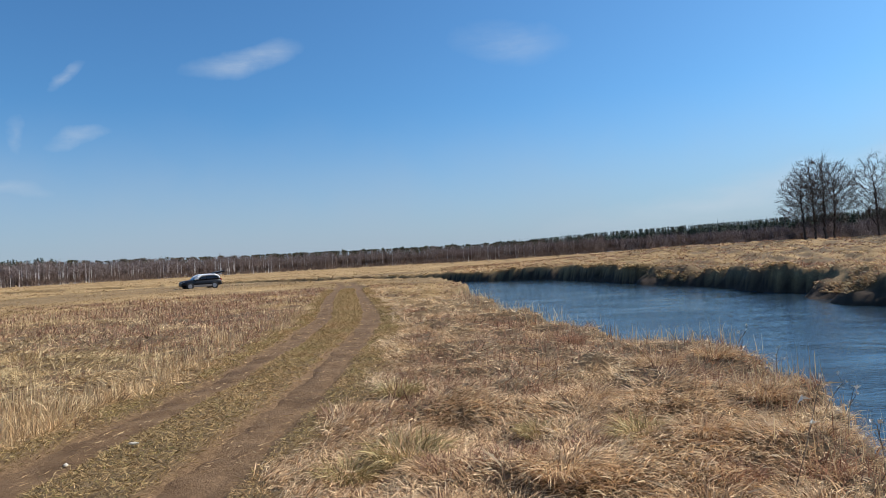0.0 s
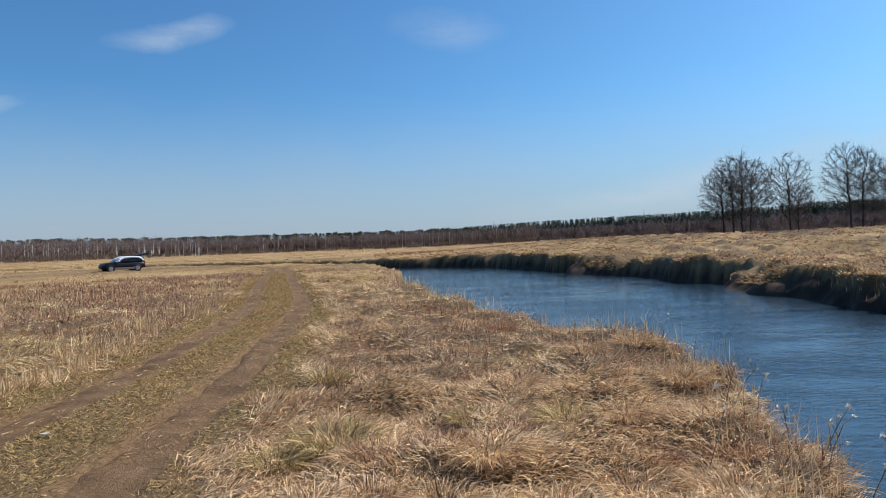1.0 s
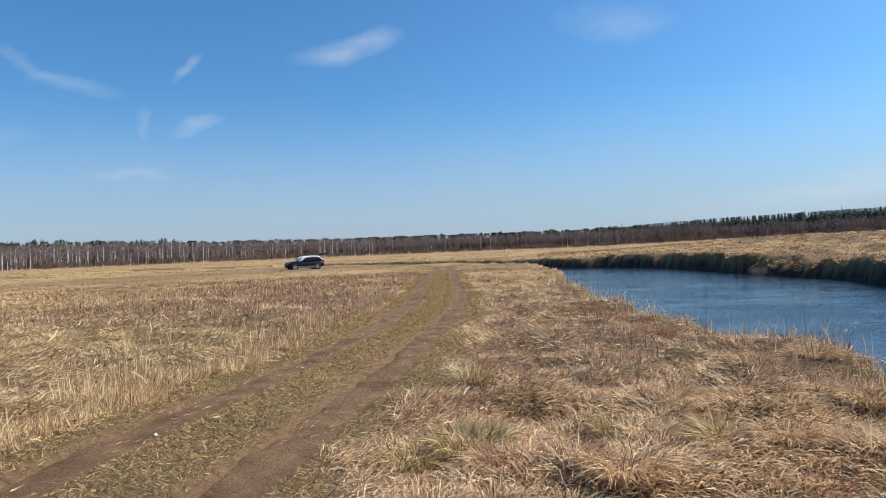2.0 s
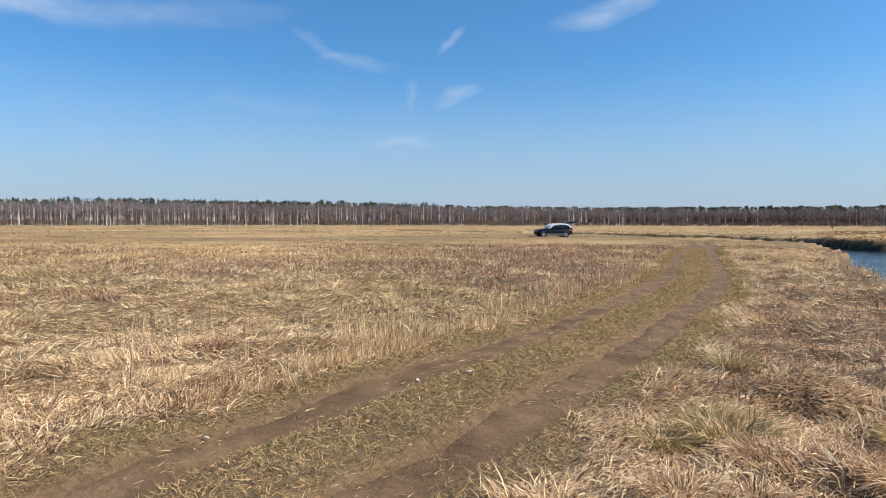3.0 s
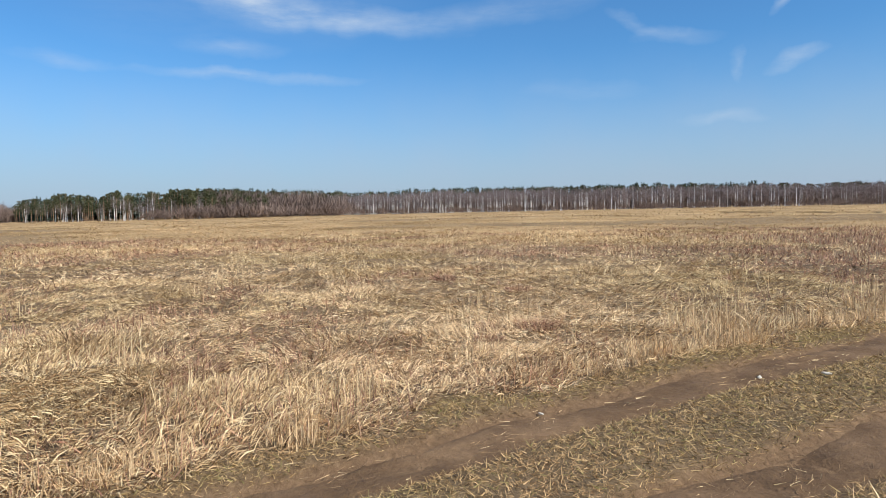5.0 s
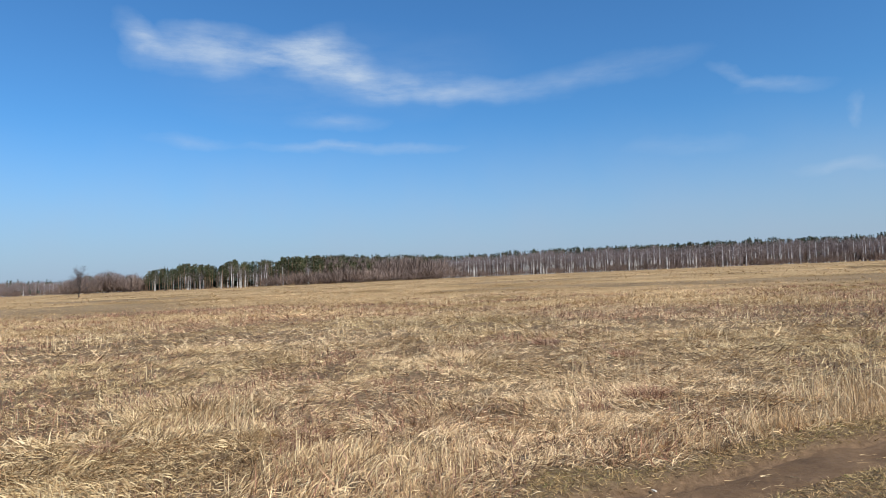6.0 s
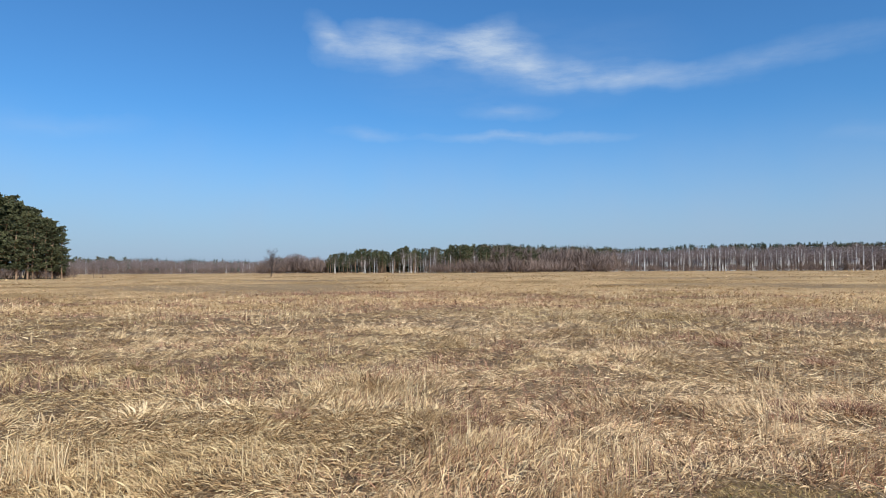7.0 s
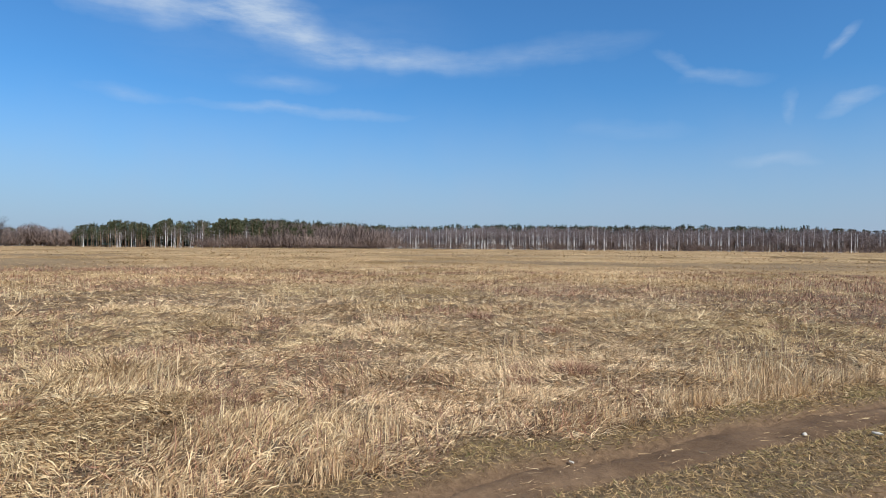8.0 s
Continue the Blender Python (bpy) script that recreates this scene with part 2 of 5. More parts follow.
GROUND, TRACK, WATER = ground_material(), track_material(), water_material()
BIRCH_BARK = plain("birch_bark", (0.55, 0.52, 0.48), (0.82, 0.79, 0.74), 0.8)
TWIG = plain("bare_twigs", (0.148, 0.112, 0.102), (0.25, 0.192, 0.172), 0.15)
SCRUB = plain("brown_scrub", (0.13, 0.09, 0.07), (0.22, 0.155, 0.122), 0.08)
PALE_SCRUB = plain("pale_willow_twigs", (0.22, 0.17, 0.11), (0.34, 0.27, 0.18), 0.3)
ALDER_BARK = plain("alder_bark", (0.035, 0.028, 0.024), (0.09, 0.072, 0.06), 3.0, relief=0.03)
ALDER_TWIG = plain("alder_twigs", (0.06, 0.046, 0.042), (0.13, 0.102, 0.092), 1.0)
PINE_BARK = plain("pine_bark", (0.20, 0.12, 0.07), (0.36, 0.23, 0.14), 0.7)
PINE = plain("pine_needles", (0.036, 0.041, 0.016), (0.10, 0.098, 0.04), 0.25)
SPRUCE = plain("spruce_needles", (0.03, 0.046, 0.03), (0.06, 0.082, 0.05), 0.1)


# ---------------------------------------------------------------- plan
def value_noise(x, y, size, seed):
    """Smooth noise from 0 to 1 over the plan."""
    x, y = np.asarray(x) / size + seed * 17.3, np.asarray(y) / size - seed * 9.1
    i, j = np.floor(x).astype(np.int64), np.floor(y).astype(np.int64)
    u, v = x - i, y - j
    u, v = u * u * (3 - 2 * u), v * v * (3 - 2 * v)

    def cell(a, b):
        h = (a * 374761393 + b * 668265263 + seed * 974711) & 0xFFFFFFFF
        h = ((h ^ (h >> 13)) * 1274126177) & 0xFFFFFFFF
        return ((h ^ (h >> 16)) & 0xFFFF) / 65535.0
    return (cell(i, j) * (1 - u) + cell(i + 1, j) * u) * (1 - v) + (cell(i, j + 1) * (1 - u) + cell(i + 1, j + 1) * u) * v


def step(a, b, x):
    u = np.clip((x - a) / (b - a), 0, 1)
    return u * u * (3 - 2 * u)


def smooth_line(points, n=8):
    """A rounded line through the points."""
    p = np.array(points, float)
    p = np.vstack([2 * p[0] - p[1], p, 2 * p[-1] - p[-2]])
    out = []
    for i in range(1, len(p) - 2):
        for u in np.arange(n) / n:
            a, b, c, d = p[i - 1:i + 3]
            out.append(0.5 * (2 * b + (c - a) * u + (2 * a - 5 * b + 4 * c - d) * u * u + (3 * b - a - 3 * c + d) * u ** 3))
    out.append(p[-2])
    return np.array(out)


NEAR_BANK = smooth_line([(30, -90), (14, -40), (5, -14), (2.6, -4), (2.3, 1), (2.42, 3.6), (2.62, 5.4), (2.98, 7.6), (3.0, 9.2), (2.3, 11.6),
                         (1.3, 14.5), (0.2, 20.8), (-1.2, 28.3), (-2.2, 36), (-4.2, 50), (-7.6, 63), (-15, 74), (-30, 84),
                         (-48, 92), (-68, 100), (-105, 118)])
FAR_BANK = smooth_line([(-110, 135), (-76, 120), (-58, 112), (-42, 104), (-26, 95), (-12, 86), (-4, 78.0), (1.2, 74.4), (7, 64.5), (9.2, 58.6), (10.6, 52),
                        (13.1, 45.4), (14.5, 38.4), (15.0, 31.9), (14.8, 26.1), (14.9, 20.7), (16.5, 10), (18, -4), (24, -20), (36, -50), (50, -95)])
RIVER = np.vstack([NEAR_BANK, FAR_BANK])
WATER_Z = -1.2
LEFT_RUT = [(-14, -2.4), (-6, -3.2), (1.3, -3.72), (2.6, -3.9), (4.9, -4.0), (8, -4.1), (11, -4.4), (15, -5.0), (20, -5.9), (31.5, -8.9), (49, -12.9), (58, -15.3), (66, -18), (72, -24)]
RIGHT_RUT = [(-14, -0.9), (-6, -1.7), (1.3, -2.2), (2.7, -2.42), (4.6, -2.45), (7.2, -2.6), (9.6, -2.85), (13, -3.3), (19, -4.2), (31.5, -7.3), (37, -8.7), (49, -11.6), (57, -13.9), (66, -16.4), (72, -22)]


def rut_x(line, y):
    a = np.array(line)
    s = smooth_line(a, 6)
    return np.interp(y, s[:, 0], s[:, 1])


def river_depth(x, y):
    """Metres inside the river's banks; negative outside."""
    x, y = np.asarray(x, float), np.asarray(y, float)
    best, inside = np.full(x.shape, 1e9), np.zeros(x.shape, bool)
    n = len(RIVER)
    for k in range(n):
        (ax, ay), (bx, by) = RIVER[k], RIVER[(k + 1) % n]
        dx, dy = bx - ax, by - ay
        u = np.clip(((x - ax) * dx + (y - ay) * dy) / (dx * dx + dy * dy + 1e-9), 0, 1)
        best = np.minimum(best, (x - ax - u * dx) ** 2 + (y - ay - u * dy) ** 2)
        if ay != by:
            inside ^= ((ay > y) != (by > y)) & (x < dx * (y - ay) / dy + ax)
    d = np.sqrt(best)
    return np.where(inside, d, -d)


def hummocks(x, y):
    """Old grass hummocks, a hand to an arm across."""
    return value_noise(x, y, 0.55, 4) * 0.6 + value_noise(x, y, 1.1, 9) * 0.4


def lay(x, y):
    """Height of the ground and its masks (bank soil, weeds with painted hummock shade, turf) at points of the plan."""
    x, y = np.asarray(x, float), np.asarray(y, float)
    r, az = np.hypot(x, y), np.degrees(np.arctan2(-x, y))
    z = (value_noise(x, y, 2.6, 1) - 0.5) * 0.10 + (value_noise(x, y, 0.7, 2) - 0.5) * 0.05
    hump = hummocks(x, y)
    shore = step(1.3, 2.4, x - (rut_x(LEFT_RUT, y) + rut_x(RIGHT_RUT, y)) / 2)
    off_road = step(1.4, 2.3, np.abs(x - (rut_x(LEFT_RUT, y) + rut_x(RIGHT_RUT, y)) / 2))
    z += (hump - 0.5) * (0.16 + 0.26 * shore) * off_road * step(0.9, 2.0, r)
    z += (value_noise(x, y, 17, 3) - 0.5) * 0.16 * step(12, 40, r)
    east = step(4, -16, az) * step(22, 40, r)
    z += ((value_noise(x, y, 1.3, 16) - 0.5) * 0.42 + (value_noise(x, y, 4.0, 17) - 0.5) * 0.5) * east
    z += 1.45 * east * step(30, 120, r) - 0.2 * east * step(90, 45, r)
    beyond = step(-4.0, -1.2, r - np.interp(az, [-8, -0.9, 2.9, 7.9, 15.3, 22.0, 27.4, 32.4, 39.2], [62, 74.4, 78.1, 86.8, 98.5, 112, 126, 142, 174]))
    z -= 0.15 * (1 - beyond) * step(38, 58, r) * step(50, 40, az) * step(-4, 2, az)
    z -= 0.16 * beyond * step(44, 34, az) * step(-2, 9, az) * step(260, 160, r)
    d = river_depth(x, y)
    d = d + (value_noise(x, y, 2.3, 5) - 0.5) * 0.9 * step(12, 30, r) + (value_noise(x, y, 6.0, 7) - 0.5) * 1.6 * step(14, 30, r) + (value_noise(x, y, 0.8, 6) - 0.5) * (0.35 + 0.5 * step(14, 30, r))
    ruts = np.zeros_like(x)
    for line in (LEFT_RUT, RIGHT_RUT):
        off = np.abs(x - rut_x(line, y)) * np.where(y < 60, 1.0, 0.8)
        ruts = np.maximum(ruts, step(0.44, 0.16, off) * step(75, 66, y) * step(-14, -12, y))
    z -= 0.07 * ruts
    gentle = step(0.70, 0.85, value_noise(x, y, 9.0, 15)) * step(14, 22, r) * step(-4, -14, az)
    away = step(12, 20, r) * step(30, 8, az)
    slump = 0.30 + 0.4 * value_noise(x, y, 3, 8) + 1.7 * gentle + 0.5 * step(16, 9, r) + away * (0.45 + 0.9 * value_noise(x, y, 4.5, 25))
    d = d + 0.4 * away
    z = z - np.clip((d + 0.06) / slump, 0, 1) ** 0.8 * 2.2
    z += ((value_noise(x, y, 0.55, 26) - 0.5) * 0.16 + (value_noise(x, y, 1.4, 27) - 0.5) * 0.26) * away * step(-0.3, 0.2, d)
    mid = (rut_x(LEFT_RUT, y) + rut_x(RIGHT_RUT, y)) / 2
    side = x - mid
    turf = step(1.52, 1.12, np.abs(side) + (value_noise(x, y, 0.8, 11) - 0.5) * 0.7) * step(62, 50, y)
    ragged = away * (0.04 + 0.62 * value_noise(x, y, 1.1, 28) * value_noise(x, y, 5.0, 29))
    bank = step(-0.12, 0.12, d - ragged) * (1 - 0.85 * gentle * step(1.9, 1.2, d))
    brown_ground = step(1.5, 2.2, side) * step(5.0, 7.5, y) * step(24, 13, y)
    bank = np.maximum(bank, away * step(-0.45, -0.75, z))
    rusty = step(44, 24, az) * step(9, 15, r) * step(75, 45, r) * (side < -1.6)
    brown_ground = brown_ground + 0.62 * rusty
    weed = step(0.47, 0.60, value_noise(x, y, 0.9, 12) * 0.4 + value_noise(x, y, 3.4, 13) * 0.5 + 0.25 * brown_ground)
    weed = weed * step(70, 40, r) * np.where(side > 0, 0.7, 0.45 + 0.35 * rusty)
    # Dark patches beyond the river: brown weeds plus shade painted between the hummocks.
    heath_shade = step(0.36, 0.62, value_noise(x, y, 1.3, 18) * 0.55 + value_noise(x, y, 5.0, 19) * 0.45)
    weed = np.maximum(weed, (0.12 + 0.8 * heath_shade) * east * step(330, 200, r))
    weed = np.maximum(weed, away * step(-1.2, -0.2, d) * 0.5)
    low = step(0.56, 0.72, value_noise(x * 0.6 + y * 0.3, y - x, 22.0, 20)) * step(34, 45, r) * step(140, 100, r) * (1 - east)
    weed = np.maximum(weed, low * 0.55)
    return z, ruts, bank, weed, turf, d - 0.9 * gentle, side


def mesh_object(name, verts, faces, mats, parent=None, label="", smooth=False, slots=None):
    me = bpy.data.meshes.new(name)
    me.from_pydata(verts, [], faces)
    for m in mats:
        me.materials.append(m)
    if slots is not None:
        me.polygons.foreach_set("material_index", np.asarray(slots, np.int32))
    if smooth:
        me.polygons.foreach_set("use_smooth", np.ones(len(me.polygons), bool))
    me.update()
    ob = new(name, me)
    if parent is not None:
        ob.parent = parent
    if label:
        tagged(ob, label)
    return ob


def big_mesh(name, verts, tris, mats, slots=None, smooth=False, quads=False):
    """One large mesh from arrays."""
    k = 4 if quads else 3
    me = bpy.data.meshes.new(name)
    me.vertices.add(len(verts))
    me.vertices.foreach_set("co", np.ascontiguousarray(verts, np.float32).ravel())
    me.loops.add(len(tris) * k)
    me.loops.foreach_set("vertex_index", np.ascontiguousarray(tris, np.int32).ravel())
    me.polygons.add(len(tris))
    me.polygons.foreach_set("loop_start", np.arange(len(tris), dtype=np.int32) * k)
    if smooth:
        me.polygons.foreach_set("use_smooth", np.ones(len(tris), bool))
    for m in mats:
        me.materials.append(m)
    if slots is not None:
        me.polygons.foreach_set("material_index", np.ascontiguousarray(slots, np.int32))
    me.update(calc_edges=True)
    return new(name, me)


# ---------------------------------------------------------------- ground, ruts, water
def build_ground():
    az = np.concatenate([np.arange(-48, 30, 0.2), np.arange(30, 128, 0.6), np.arange(128, 312, 2.3)])
    rings = [0.0, 0.25]
    while rings[-1] < 3500:
        rings.append(rings[-1] * (1.012 if 15 < rings[-1] < 50 else 1.0085 if 50 <= rings[-1] < 125 else 1.022 if rings[-1] < 15 else 1.045) + 0.035 * math.exp(-rings[-1] / 8))
    rings = np.array([0.004] + rings[1:])
    a, r = np.meshgrid(np.radians(az), rings)
    x, y = (-r * np.sin(a)).ravel(), (r * np.cos(a)).ravel()
    z, ruts, bank, weed, turf, d, side = lay(x, y)
    z = z * step(2500, 600, np.hypot(x, y))
    n, m = len(rings), len(az)
    i, j = np.meshgrid(np.arange(n - 1), np.arange(m), indexing="ij")
    q = np.stack([i * m + j, (i + 1) * m + j, (i + 1) * m + (j + 1) % m, i * m + (j + 1) % m], -1).reshape(-1, 4)[:, ::-1]
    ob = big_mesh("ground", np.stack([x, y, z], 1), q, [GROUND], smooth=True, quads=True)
    # The last mask paints that gap shade near the origin, fading by 34 m.
    for key, values in (("bank", bank), ("weed", weed), ("turf", turf), ("rut", np.clip(ruts * 1.6, 0, 1)), ("gap_shade", step(34, 18, np.hypot(x, y)) * 0.8)):
        ob.data.attributes.new(key, "FLOAT", "POINT").data.foreach_set("value", values.astype(np.float32))
    return tagged(ob, "flat meadow of flattened dry yellow grass with an eroded earth river bank", "meadow", kind="structure")


def build_rut(line, name):
    ys = np.concatenate([np.arange(-12, 12, 0.12), np.arange(12, 70, 0.4)])
    us = np.linspace(-1, 1, 11)
    y, u = np.meshgrid(ys, us, indexing="ij")
    half = 0.235 + (value_noise(y, u * 0, 1.3, 21) - 0.5) * 0.1 + np.where(u > 0, 1, -1) * (value_noise(y, u * 0 + 3, 0.5, 22) - 0.5) * 0.1
    half = (half + 0.06 * step(10, 25, y)) * step(70, 55, y) + 0.02
    x = rut_x(line, y) + u * half
    z = lay(x, y)[0] + 0.016 - 0.035 * np.abs(u) ** 6 + (value_noise(x, y, 0.22, 23) - 0.5) * 0.035 + (value_noise(x, y, 0.08, 24) - 0.5) * 0.016
    n, m = y.shape
    i, j = np.meshgrid(np.arange(n - 1), np.arange(m - 1), indexing="ij")
    q = np.stack([i * m + j, i * m + j + 1, (i + 1) * m + j + 1, (i + 1) * m + j], -1).reshape(-1, 4)
    ob = big_mesh(name, np.stack([x, y, z], -1).reshape(-1, 3), q, [TRACK], smooth=True, quads=True)
    return tagged(ob, "bare brown earth wheel rut worn across the meadow", "dirt track", group="wheel ruts", kind="structure")


def build_water():
    bm = bmesh.new()
    pts = []
    for line in (NEAR_BANK, FAR_BANK):
        way = np.gradient(line, axis=0)
        out = np.stack([-way[:, 1], way[:, 0]], 1) / np.hypot(way[:, 0], way[:, 1])[:, None]
        out *= 2.0 * step(12, 26, np.hypot(line[:, 0], line[:, 1]))[:, None] * step(110, 95, np.hypot(line[:, 0], line[:, 1]))[:, None]
        pts += [(x, y) for x, y in line + out]
    bm.faces.new([bm.verts.new((x, y, WATER_Z)) for x, y in pts])
    bmesh.ops.triangulate(bm, faces=bm.faces[:])
    for f in bm.faces:
        if f.normal.z < 0:
            f.normal_flip()
    me = bpy.data.meshes.new("water")
    bm.to_mesh(me)
    bm.free()
    me.materials.append(WATER)
    return tagged(new("water", me), "dark blue river water with small wind ripples", "river", kind="structure")


build_ground()
build_rut(LEFT_RUT, "dirt_track")
build_rut(RIGHT_RUT, "dirt_track")
build_water()


# ---------------------------------------------------------------- grass
rng = np.random.default_rng(7)


def scatter(n, r0, r1, power=1.0, a0=-46.0, a1=126.0):
    """Points over a sector of the meadow, thinner with the distance as power grows (0: even)."""
    u = rng.random(n)
    k = 2.0 - power
    r = (r0 ** k + u * (r1 ** k - r0 ** k)) ** (1 / k) if abs(k) > 1e-6 else r0 * (r1 / r0) ** u
    a = np.radians(rng.uniform(a0, a1, n))
    return -r * np.sin(a), r * np.cos(a), r


def blades(x, y, z, length, width, heading, lie, curl=0.5, fine=True):
    """Arched blades: heading is where each leans, lie from 0 (upright) to 1 (flat)."""
    n = len(x)
    lean = lie * 1.45
    hx, hy = np.cos(heading), np.sin(heading)
    s1, s2 = lean * (1 - curl * 0.6), np.minimum(lean * (1 + curl * 0.5), 1.75)
    m_out, m_up = np.sin(s1) * length * 0.5, np.cos(s1) * length * 0.5
    t_out, t_up = m_out + np.sin(s2) * length * 0.5, m_up + np.cos(s2) * length * 0.5
    turn = heading + np.pi / 2 + rng.normal(0, 0.6, n)
    wx, wy = np.cos(turn) * width / 2, np.sin(turn) * width / 2
    base = np.stack([x, y, z], 1)
    side = np.stack([wx, wy, rng.normal(0, 0.3, n) * width], 1)
    tip = base + np.stack([hx * t_out, hy * t_out, t_up], 1)
    if not fine:
        v = np.stack([base - side, base + side, tip], 1).reshape(-1, 3)
        return v, np.arange(3 * n).reshape(-1, 3)
    mid = base + np.stack([hx * m_out, hy * m_out, m_up], 1)
    v = np.stack([base - side * 0.8, base + side * 0.8, mid + side, mid - side, tip], 1).reshape(-1, 3)
    k = 5 * np.arange(n)[:, None]
    f = np.concatenate([k + [[0, 1, 2]], k + [[0, 2, 3]], k + [[3, 2, 4]]], 1).reshape(-1, 3)
    return v, f


def join(pieces):
    vs, fs, at = [], [], 0
    for v, f in pieces:
        vs.append(v)
        fs.append(f + at)
        at += len(v)
    return np.vstack(vs), np.vstack(fs)


def wind(x, y):
    """The way the old grass was combed flat."""
    return 6.5 * value_noise(x, y, 2.4, 31) + 5.0 * value_noise(x, y, 0.7, 32) + 0.8


def locks(x, y, z, heading, lie, length, k, width, spread, fine, jitter=0.75):
    """Locks of k blades each that rise from one foot and fall the same way, and a tone for each lock."""
    n = len(x)
    tone = np.repeat(rng.random(n), k)
    x, y, z, heading, lie, length = (np.repeat(a, k) for a in (x, y, z, heading, lie, length))
    m = n * k
    v, f = blades(x + rng.normal(0, spread, m), y + rng.normal(0, spread, m), z - 0.02 + 0.03 * rng.random(m), length * rng.uniform(0.55, 1.2, m),
                  width * rng.uniform(0.6, 1.4, m), heading + rng.normal(0, jitter, m), np.clip(lie + rng.normal(0, 0.15, m), 0.03, 1.12), 0.4, fine)
    return v, f, np.repeat(tone, len(v) // m)


def lock_mesh(name, pieces, mat, label):
    ob = big_mesh(name, *join([p[:2] for p in pieces]), [mat])
    ob.data.attributes.new("tone", "FLOAT", "POINT").data.foreach_set("value", np.concatenate([p[2] for p in pieces]).astype(np.float32))
    return tagged(ob, label, "grass", kind="stuff")


def fall(x, y, downhill):
    """The way a lock falls: off the hummocks, and as the wind combed it."""
    e = 0.06
    gx = (hummocks(x + e, y) - hummocks(x - e, y)) / (2 * e)
    gy = (hummocks(x, y + e) - hummocks(x, y - e)) / (2 * e)
    w = wind(x, y)
    return np.arctan2(np.sin(w) * 0.7 - gy * downhill, np.cos(w) * 0.7 - gx * downhill) + rng.normal(0, 0.5, len(x))


def build_straw():
    meadow, shore = [], []
    for n, r0, r1, power, k, w, ln, spread, fine in ((24000, 2.2, 7.2, 0.7, 9, 0.0064, 0.15, 0.05, True), (44000, 6.6, 17, 0.8, 7, 0.011, 0.165, 0.06, False),
                                                     (48000, 15, 44, 0.9, 5, 0.021, 0.2, 0.1, False)):
        x, y, r = scatter(n, r0, r1, power)
        z, ruts, bank, weed, turf, d, side = lay(x, y)
        keep = (d < np.where(r < 14, 0.3 + 0.3 * rng.random(n), -0.1)) & (rng.random(n) > turf * 1.4) & (ruts < 0.15) & (rng.random(n) > weed * 0.8)
        for pieces, here, hill in ((meadow, keep & (side < 0), 0.25), (shore, keep & (side >= 0), 0.9)):
            px, py = x[here], y[here]
            m = len(px)
            tall = step(0.68, 0.9, value_noise(px, py, 1.0, 33))
            lie = np.clip(rng.normal(0.95, 0.14, m) - 0.45 * tall * rng.random(m), 0.1, 1.05)
            pieces.append(locks(px, py, z[here], fall(px, py, hill), lie, ln * rng.uniform(0.6, 1.35, m) * (0.9 + 0.35 * tall), k, w, spread, fine))
    for n, r0, r1, w, ln in ((80000, 2.2, 10, 0.0058, 0.10), (60000, 9, 30, 0.012, 0.13)):
        x, y, r = scatter(n, r0, r1, 0.9)
        z, ruts, bank, weed, turf, d, side = lay(x, y)
        keep = (d < np.where(r < 14, 0.4, -0.1)) & (rng.random(n) > turf * 1.25) & (rng.random(n) > ruts * 1.3) & (rng.random(n) > weed * 0.85)
        for pieces, here in ((meadow, keep & (side < 0)), (shore, keep & (side >= 0))):
            px, py = x[here], y[here]
            m = len(px)
            v, f = blades(px, py, z[here] + 0.07 * rng.random(m), ln * rng.uniform(0.4, 1.4, m), w * rng.uniform(0.5, 1.5, m),
                          wind(px, py) + rng.normal(0, 1.5, m), np.clip(rng.normal(0.97, 0.12, m), 0.1, 1.12), 0.16, False)
            pieces.append((v, f, np.repeat(rng.random(m), 3)))
    lock_mesh("dry_grass", meadow, MATTED_MEADOW, "matted dry yellow meadow grass pressed flat by winter")
    lock_mesh("shore_grass", shore, MATTED_SHORE, "matted golden straw on hummocks between the track and the river")


def build_fringe():
    """The upright old grass along the meadow's side of the track."""
    n = 3600
    y = -3.5 + 28 * rng.random(n) ** 1.5
    x = (rut_x(LEFT_RUT, y) + rut_x(RIGHT_RUT, y)) / 2 - 1.35 - np.abs(rng.normal(0.1, 0.55, n))
    r = np.hypot(x, y)
    z, ruts, bank, weed, turf, d, side = lay(x, y)
    thick = step(0.42, 0.68, value_noise(x, y, 0.6, 41)) * (0.1 + 0.6 * step(0.35, 0.6, value_noise(x, y, 2.2, 43)))
    keep = (rng.random(n) < thick) & (turf < 0.75)
    x, y, z, r = (q[keep] for q in (x, y, z, r))
    near = r < 8.5
    pieces = []
    for here, k, w, fine in ((near, 11, 0.0055, True), (~near, 8, 0.011, False)):
        m = int(here.sum())
        pieces.append(locks(x[here], y[here], z[here], rng.uniform(0, 6.3, m), np.abs(rng.normal(0.35, 0.28, m)), rng.uniform(0.1, 0.28, m) * (0.75 + 0.35 * step(1.0, 5.0, y[here])), k, w, 0.05, fine))
    return lock_mesh("tall_grass", pieces, FRINGE_STRAW, "upright straw-coloured old grass along the track")


